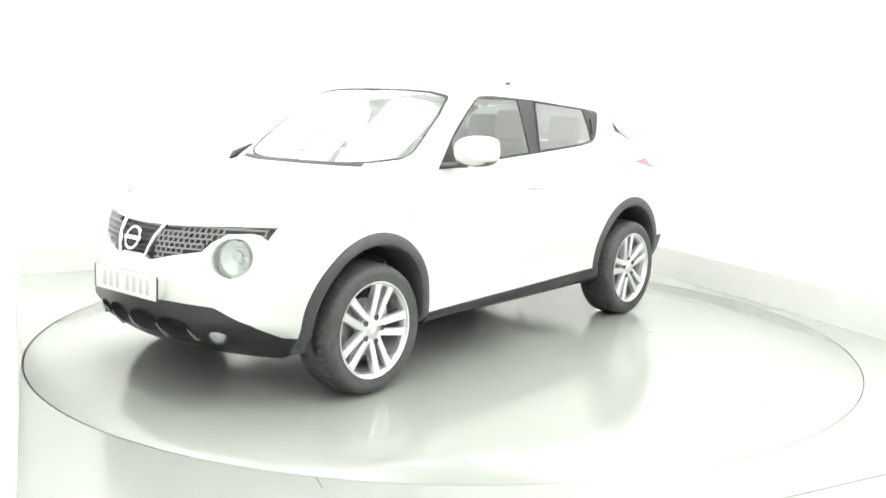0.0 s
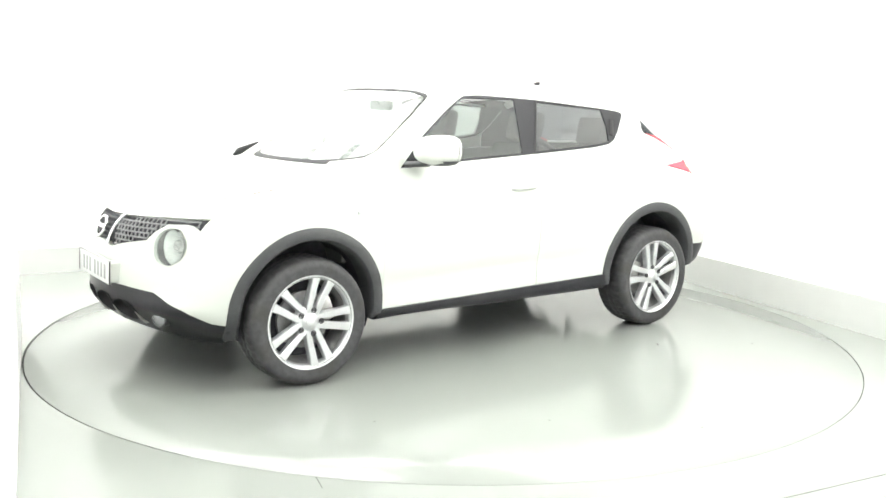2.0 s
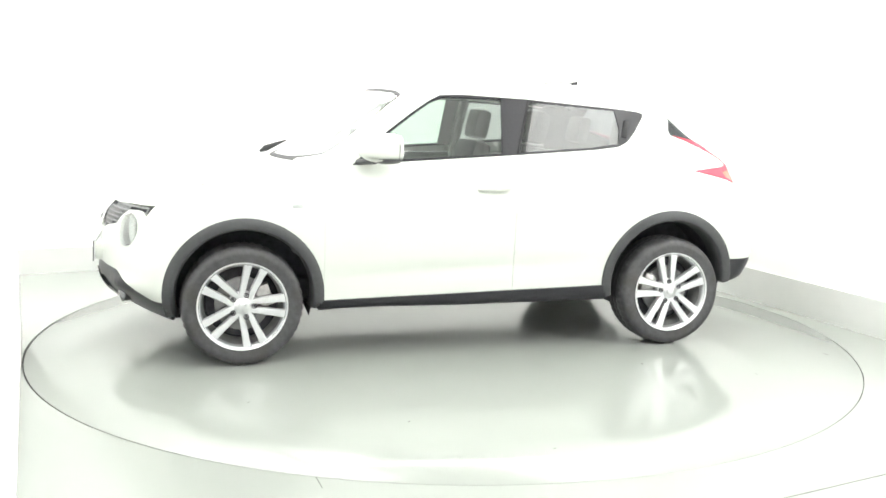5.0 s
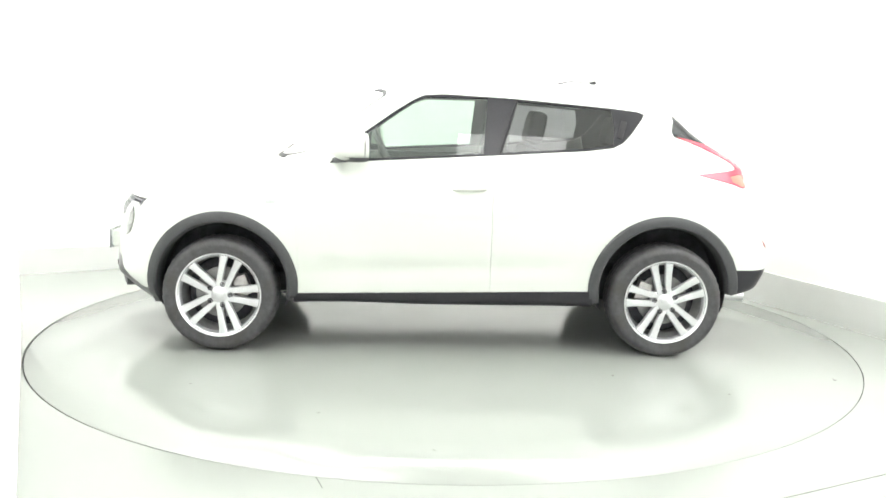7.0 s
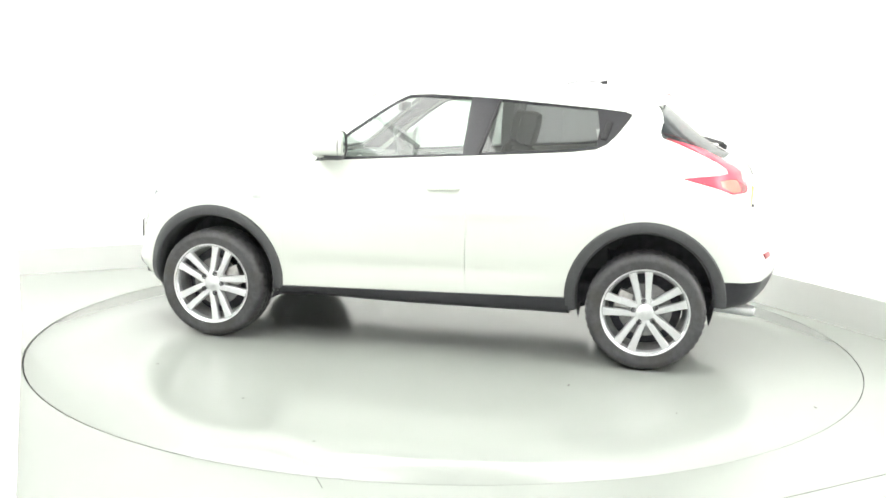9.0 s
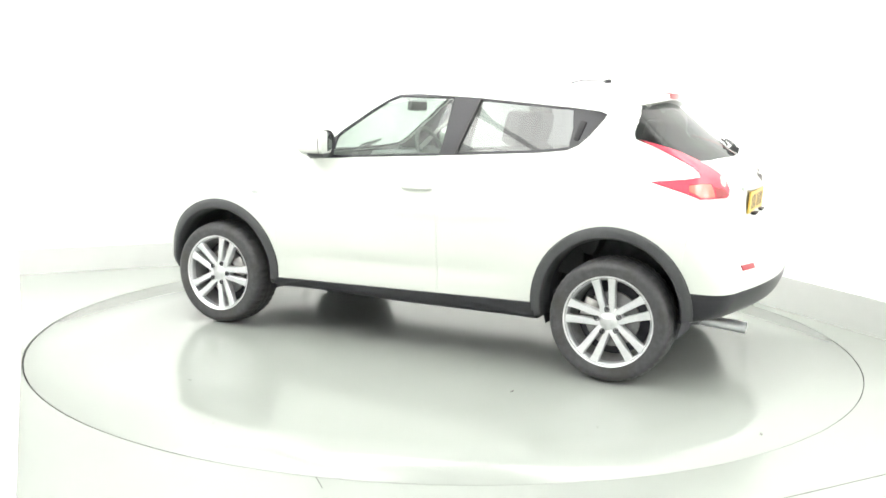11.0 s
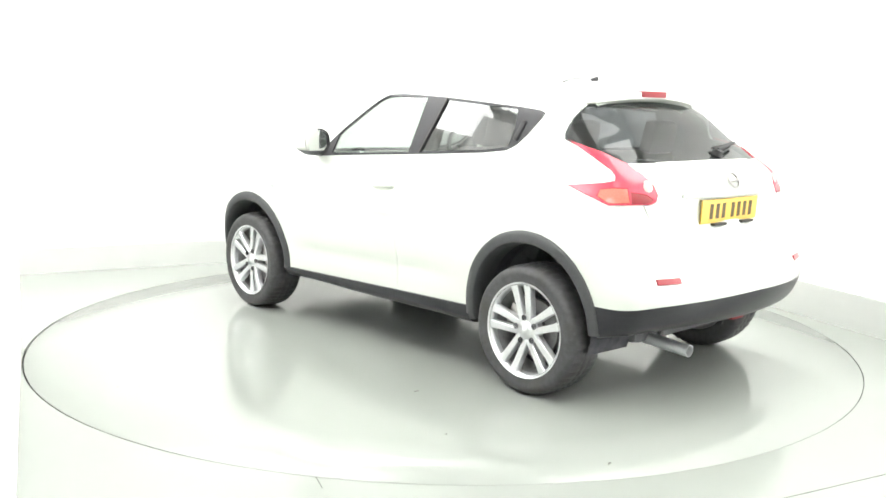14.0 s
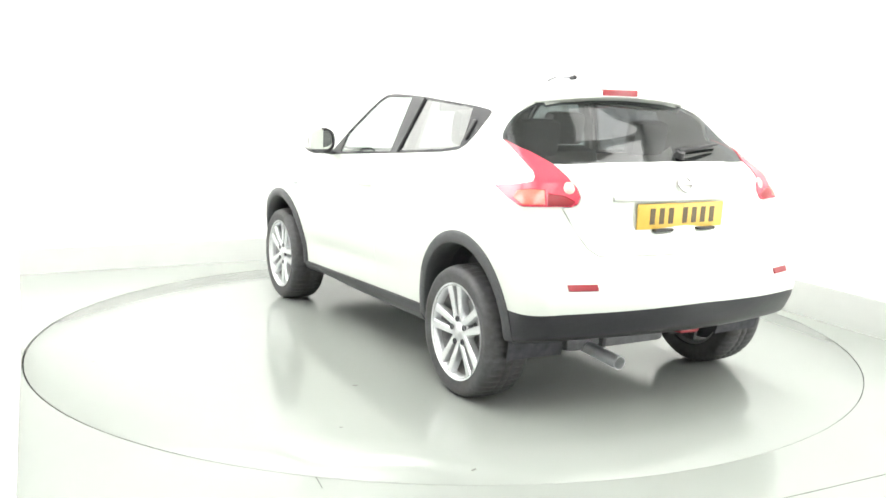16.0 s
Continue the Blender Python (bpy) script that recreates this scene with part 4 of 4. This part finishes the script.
def number_plate(parent, m, face, ink, edges=(), chars=7):
    """A number plate whose writing is plain bars."""
    bm = bmesh.new()
    box(bm, (-.262, -.006, -.058), (.262, .004, .058), .003)
    bmesh.ops.transform(bm, matrix=m, verts=bm.verts)
    plate = part("number_plate", bm, face, parent, "rectangular number plate with a row of character bars")
    for x in edges:
        bm = bmesh.new()
        box(bm, (x - .005, -.001, -.058), (x + .005, .0055, .058), .002)
        bmesh.ops.transform(bm, matrix=m, verts=bm.verts)
        part("plate_edge", bm, PLASTIC, plate, "black plate edge")
    if edges:
        bm = bmesh.new()
        box(bm, (-.262, -.010, .057), (.262, .005, .064), .002)
        bmesh.ops.transform(bm, matrix=m, verts=bm.verts)
        part("plate_edge", bm, GREYINK, plate, "grey plate edge")
    for k in range(chars):
        bm = bmesh.new()
        x = -.190 + k * .056 + (.030 if k > 3 else 0)
        box(bm, (x - .015, .0035, -.037), (x + .015, .0052, .037))
        bmesh.ops.transform(bm, matrix=m, verts=bm.verts)
        part("character_bar", bm, ink, plate, smooth=False)


def build_rear():
    # plate, recess strip and badge on the tailgate
    n = Vector((-1, 0, -.05))
    number_plate(tailgate, frame_on((-1.835, 0.012, .925), n), YELLOW, BROWNINK)
    bm = bmesh.new()
    tube(bm, [on_tail(y, 1.005, .010) for y in np.linspace(-.40, .40, 17)], .011, 8)
    part("handle_strip", bm, PAINT, tailgate, "white strip above the number plate")
    for y in (-.13, .13):
        bm = bmesh.new()
        box(bm, (-1.862, y - .055, .855), (-1.835, y + .055, .868), .003)
        part("plate_clip", bm, INK, tailgate)
    bm = bmesh.new()
    m = frame_on(on_tail(0, 1.068, .006), normal_at(on_tail(0, 1.068)))
    lathe(bm, [(.036, -.004), (.036, .004), (.045, .004), (.045, -.004)], 32, m, closed=True)
    box(bm, (-.050, -.003, -.008), (.050, .006, .008), .002, m)
    bmesh.ops.recalc_face_normals(bm, faces=bm.faces)
    part("badge", bm, STEEL, tailgate, "round chrome badge with a crossbar")
    # wiper
    bm = bmesh.new()
    tube(bm, [on_tail(y, 1.185 + .03 * q, .028) for q, y in ((0, -.10), (.3, -.2), (.7, -.33), (1, -.45))], [.012, .010, .008, .006], 8)
    wiper = part("rear_wiper", bm, SEAL, tailgate, "black rear wiper")
    bm = bmesh.new()
    tube(bm, [on_tail(y, 1.205 + .02 * q, .014) for q, y in ((0, -.12), (.5, -.30), (1, -.48))], .007, 6)
    part("wiper_blade", bm, SEAL, wiper)
    bm = bmesh.new()
    lathe(bm, [(.001, .03), (.022, .028), (.030, .0)], 20, frame_on(on_tail(-.10, 1.180, .004), normal_at(on_tail(-.1, 1.18))))
    bmesh.ops.recalc_face_normals(bm, faces=bm.faces)
    part("wiper_pivot", bm, SEAL, wiper)
    # roof spoiler with the high brake light
    bm = bmesh.new()
    rows = []
    for k in range(25):
        y = -.56 + 1.12 * k / 24
        e = 1 - abs(y / .56) ** 4
        zt = top_z(-1.14, y)
        back = -1.345 + .12 * (y / .56) ** 4
        rows.append([bm.verts.new(p) for p in ((-1.10, y, zt + .002), (-1.20, y, zt - .004 + .004 * e), (back, y, zt - .012 * e - .02 * (1 - e)), (back - .002, y, zt - .044 * e - .03 * (1 - e)), (back + .05, y, zt - .075 * e - .04 * (1 - e)), (-1.16, y, zt - .06))])
    for a, b in zip(rows, rows[1:]):
        for i in range(6):
            j = (i + 1) % 6
            bm.faces.new((a[i], a[j], b[j], b[i]))
    bm.faces.new(rows[0])
    bm.faces.new(rows[-1][::-1])
    bmesh.ops.recalc_face_normals(bm, faces=bm.faces)
    spoiler = part("roof_spoiler", bm, PAINT, tailgate, "white roof-edge spoiler")
    bm = bmesh.new()
    box(bm, (-1.350, -.112, 1.467), (-1.30, .112, 1.501), .006)
    part("brake_light", bm, DEEPRED, spoiler, "red high-level brake light")
    for side in (1, -1):
        bm = bmesh.new()
        rows = []
        for k in range(7):
            y = .545 + .13 * k / 6
            rows.append([bm.verts.new(on_tail(y, z, d)) for z, d in ((.622, -.002), (.624, .006), (.648, .006), (.650, -.002))])
        for a, b in zip(rows, rows[1:]):
            for i in range(3):
                bm.faces.new((a[i], a[i + 1], b[i + 1], b[i]))
        bm.faces.new(rows[0])
        bm.faces.new(rows[-1][::-1])
        bmesh.ops.recalc_face_normals(bm, faces=bm.faces)
        if side < 0:
            bm2 = mirrored(bm)
            bm.free()
            bm = bm2
        part("reflector", bm, DEEPRED, car, "red bumper reflector")
        # round clear lamp and amber panel in the tail light
        p = on_tail(.595, 1.049)
        nn = normal_at(p)
        m = frame_on((p.x - nn.x * .002, (p.y - nn.y * .002) * side, p.z), (nn.x, nn.y * side, nn.z))
        bm = bmesh.new()
        lathe(bm, [(.001, .010), (.02, .008), (.034, .0), (.036, -.006)], 28, m)
        bmesh.ops.recalc_face_normals(bm, faces=bm.faces)
        part("reverse_lamp", bm, PINKLENS, lamps[0 if side > 0 else 1], "round clear reversing lamp")
    # exhaust, rear fog lamp
    bm = bmesh.new()
    lathe(bm, [(.026, -.26), (.028, .02), (.031, .02), (.031, -.26)], 24, frame_on((-1.86, .37, .270), (-1, 0, -.08)), closed=True)
    bmesh.ops.recalc_face_normals(bm, faces=bm.faces)
    part("exhaust_pipe", bm, ALLOY, car, "round steel exhaust tailpipe")
    bm = bmesh.new()
    box(bm, (-1.66, -.10, .27), (-1.42, .50, .37), .04)
    part("exhaust_silencer", bm, NUT, car, "dull steel silencer box")
    bm = bmesh.new()
    box(bm, (-1.905, -.085, .375), (-1.84, .035, .425), .012)
    part("rear_fog_lamp", bm, DEEPRED, car, "red rear fog lamp")
    # roof aerial
    bm = bmesh.new()
    tube(bm, [(-.72, 0, top_z(-.72, 0) - .004), (-.735, 0, top_z(-.72, 0) + .008), (-.80, 0, 1.572), (-.95, 0, 1.566)], [.010, .006, .0042, .0042], 8)
    aerial = part("aerial", bm, NUT, car, "short raked grey roof aerial")
    bm = bmesh.new()
    tube(bm, [(-.93, 0, 1.563), (-.968, 0, 1.568)], [.010, .013], 10)
    part("aerial_tip", bm, SEAL, aerial, "black aerial tip")


def build_mirrors():
    for side in (1, -1):
        mirror = new("door_mirror")
        mirror.parent = car
        bm = bmesh.new()
        bmesh.ops.create_uvsphere(bm, u_segments=28, v_segments=18, radius=1)
        for v in bm.verts:
            x, y, z = v.co
            sq = lambda a, p: math.copysign(abs(a) ** p, a)
            x = max(x, -.35)
            v.co = Vector((.500 + .150 * sq(x, .9) - .02 * y, (.882 + .090 * sq(y, .75)) * side, 1.168 + .080 * sq(z, .75)))
        if side < 0:
            bmesh.ops.reverse_faces(bm, faces=bm.faces)
        part("shell", bm, PAINT, mirror, "white mirror cover")
        bm = bmesh.new()
        bmesh.ops.create_uvsphere(bm, u_segments=28, v_segments=14, radius=1)
        for v in bm.verts:
            x, y, z = v.co
            x = max(x, -.36)
            z = min(z, -.55)
            sq = lambda a, p: math.copysign(abs(a) ** p, a)
            v.co = Vector((.500 + (.118 if x > 0 else .150) * sq(x, .9) - .02 * y, (.882 + .088 * sq(y, .75)) * side, 1.168 + .085 * sq(z, .75)))
        if side < 0:
            bmesh.ops.reverse_faces(bm, faces=bm.faces)
        part("lower_cover", bm, PLASTIC, mirror, "black lower mirror cover")
        bm = bmesh.new()
        tube(bm, [(.62, .735 * side, 1.085), (.60, .79 * side, 1.090), (.56, .86 * side, 1.098)], [.026, .022, .026], 12, flat=.7)
        part("foot", bm, PLASTIC, mirror, "black mirror foot")
        bm = bmesh.new()
        lathe(bm, [(.80, .02), (.86, -.12), (1.07, -.08), (1.09, .02)], 36)
        for v in bm.verts:
            x, y, z = v.co
            v.co = Vector((.447 + .05 * y, (.882 + .084 * math.copysign(abs(x) ** .8, x)) * side, 1.168 + .075 * math.copysign(abs(z) ** .8, z)))
        bmesh.ops.recalc_face_normals(bm, faces=bm.faces)
        part("rim", bm, SEAL, mirror, "black mirror rim")
        bm = bmesh.new()
        lathe(bm, [(.001, 0), (.5, 0), (1.0, 0)], 36)
        for v in bm.verts:
            x, y, z = v.co
            v.co = Vector((.4425 - .06 * x * .084, (.882 + .072 * math.copysign(abs(x) ** .8, x)) * side, 1.180 + .055 * math.copysign(abs(z) ** .8, z)))
        bmesh.ops.recalc_face_normals(bm, faces=bm.faces)
        part("glass", bm, MIRROR, mirror, "mirror glass")
    # door handles
    for k, side in ((0, 1), (1, -1)):
        bm = bmesh.new()
        pts = [(-.035 - .19 * q, (side_y(-.035 - .19 * q, .945) + .004 + .022 * math.sin(math.pi * q) ** .5) * side, .945 + .006 * q) for q in np.linspace(0, 1, 9)]
        tube(bm, pts, [.008, .011, .012, .012, .012, .012, .012, .011, .008], 10, flat=1.2)
        part("door_handle", bm, PAINT, doors[k], "white door handle")
        bm = bmesh.new()
        box(bm, (-.017, -.006, -.056), (.017, .010, .056), .008, Matrix.Translation((-1.005, side_y(-1.005, 1.285) * side, 1.285)) @ Matrix.Rotation(radians(22 * side), 4, "X") @ Matrix.Rotation(radians(-16), 4, "Y"))
        part("door_handle", bm, SEAL, rdoors[k], "black upright handle in the window frame")
        bm = bmesh.new()
        tube(bm, [(x, (side_y(x, z) + .001) * side, z) for x, z in [(-.306 - .098 * q, 1.136 + .305 * q) for q in np.linspace(0, 1, 8)]], .0075, 8)
        part("window_channel", bm, SEAL, rdoors[k], "black rubber channel beside the glass")


build_front()
plinth = bmesh.new()
box(plinth, (1.95, -.250, .492), (2.047, .250, .592), .012)
part("plate_plinth", plinth, PAINT, car, "white raised pad behind the number plate")
number_plate(car, frame_on((2.052, -.008, .543), Vector((1, 0, .03))), WHITEPLATE, GREYINK, (-.266, .266))
build_rear()
build_mirrors()


# ---------------------------------------------------------------- cabin
def build_cabin():
    for y, back in ((.36, -.14), (-.36, 0.0)):
        seat = new("front_seat")
        seat.parent = car
        bm = bmesh.new()
        box(bm, (-.22 + back, y - .25, .50), (.30 + back, y + .25, .66), .05)
        part("cushion", bm, FABRIC, seat)
        bm = bmesh.new()
        box(bm, (-.07, -.24, 0), (.07, .24, .60), .06, Matrix.Translation((-.20 + back, y, .60)) @ Matrix.Rotation(radians(-18), 4, "Y"))
        part("backrest", bm, FABRIC, seat)
        bm = bmesh.new()
        box(bm, (-.055, -.13, .0), (.055, .13, .20), .045, Matrix.Translation((-.38 + back, y, 1.185)) @ Matrix.Rotation(radians(-12), 4, "Y"))
        part("headrest", bm, FABRIC, seat)
    bench = new("rear_bench")
    bench.parent = car
    bm = bmesh.new()
    box(bm, (-1.05, -.62, .50), (-.60, .62, .68), .05)
    part("cushion", bm, FABRIC, bench)
    bm = bmesh.new()
    box(bm, (-.07, -.62, 0), (.07, .62, .52), .06, Matrix.Translation((-1.03, 0, .62)) @ Matrix.Rotation(radians(-22), 4, "Y"))
    part("backrest", bm, FABRIC, bench)
    for y in (.36, -.36):
        bm = bmesh.new()
        box(bm, (-.045, -.12, 0), (.045, .12, .19), .04, Matrix.Translation((-1.13, y, 1.16)) @ Matrix.Rotation(radians(-12), 4, "Y"))
        part("headrest", bm, FABRIC, bench)
    bm = bmesh.new()
    box(bm, (.52, -.66, .55), (.98, .66, 1.02), .06)
    box(bm, (.50, -.55, .95), (.80, -.18, 1.085), .05)
    part("dashboard", bm, DASH, car, "dark grey dashboard")
    wheel = new("steering_wheel")
    wheel.parent = car
    m = Matrix.Translation((.39, -.36, 1.08)) @ Matrix.Rotation(radians(90), 4, "Z") @ Matrix.Rotation(radians(25), 4, "X")
    bm = bmesh.new()
    lathe(bm, [(.18 + .015 * math.cos(a), .015 * math.sin(a)) for a in np.linspace(0, 6.2832, 9)[:-1]], 40, m, closed=True)
    bmesh.ops.recalc_face_normals(bm, faces=bm.faces)
    part("rim", bm, DASH, wheel)
    bm = bmesh.new()
    box(bm, (-.17, -.02, -.02), (.17, .01, .02), .008, m)
    box(bm, (-.07, -.03, -.07), (.07, .015, .05), .02, m)
    part("hub", bm, DASH, wheel)
    bm = bmesh.new()
    tube(bm, [(.62, -.36, .96), (.42, -.36, 1.06)], .035, 10)
    part("column", bm, DASH, wheel)
    for side in (1, -1):
        bm = bmesh.new()
        box(bm, (-.78, .66, .32), (.80, .72, 1.075), .02)
        box(bm, (-1.15, .62, .86), (-.79, .68, 1.10), .02)
        if side < 0:
            bm2 = mirrored(bm)
            bm.free()
            bm = bm2
        part("door_trim", bm, DASH, car, "dark grey inner door trim")
        bm = bmesh.new()
        tube(bm, [(-.34, .68 * side, .70), (-.31, .655 * side, 1.10), (-.34, .60 * side, 1.30), (-.36, .545 * side, 1.44)], .035, 8)
        part("pillar_trim", bm, DASH, car)
    bm = bmesh.new()
    box(bm, (-1.62, -.62, .32), (.98, .62, .42), .02)
    part("cabin_floor", bm, LINER, car)
    bm = bmesh.new()
    rows = []
    for x in np.linspace(.30, -1.18, 16):
        rows.append([bm.verts.new((x, y, top_z(x, y) - .03)) for y in np.linspace(-.50, .50, 9)])
    for a, b in zip(rows, rows[1:]):
        for i in range(8):
            bm.faces.new((a[i], b[i], b[i + 1], a[i + 1]))
    part("headlining", bm, LINING, car, "pale fabric headlining")
    mirror = bmesh.new()
    box(mirror, (.30, -.11, 1.365), (.335, .11, 1.425), .012)
    tube(mirror, [(.335, 0, 1.40), (.40, 0, 1.45)], .008, 6)
    part("interior_mirror", mirror, SEAL, car, "dark interior mirror")
    # parked wiper arm at the windscreen's foot
    bm = bmesh.new()
    tube(bm, [(1.068, -.50, 1.074), (1.03, -.51, 1.094), (.97, -.52, 1.118), (.888, -.53, 1.150)], [.008, .022, .015, .004], 10)
    part("wiper_arm", bm, SEAL, car, "black parked windscreen wiper arm")
    # wiper cowl below the windscreen
    bm = bmesh.new()
    rows = []
    for y in np.linspace(-.64, .46, 29):
        x0 = 1.040 - .44 * y * y
        rows.append([bm.verts.new((x0 + d, y, top_z(x0 + d, y) + h)) for d, h in ((-.022, .003), (-.006, .005), (.004, .003), (.006, -.008))])
    for a, b in zip(rows, rows[1:]):
        for i in range(3):
            bm.faces.new((a[i], a[i + 1], b[i + 1], b[i]))
    bmesh.ops.recalc_face_normals(bm, faces=bm.faces)
    part("windscreen_cowl", bm, SEAL, car, "black cowl strip below the windscreen")


build_cabin()


# ---------------------------------------------------------------- what moves
def motions():
    """The turntable carries the car round at an even pace."""
    rate, at_eight = -6.923, 174.99
    table_rows, car_rows = [], []
    for k in range(33):
        t = k / 2
        a = at_eight + rate * (t - 8)
        c, s = math.cos(radians(a)), math.sin(radians(a))
        table_rows.append((t, pose(0, 0, 0, 0, 0, a)))
        car_rows.append((t, pose(.026 * c + .235 * s, .026 * s - .235 * c, 0, 0, 0, a)))
    walk(turntable, table_rows)
    walk(car, car_rows)


motions()
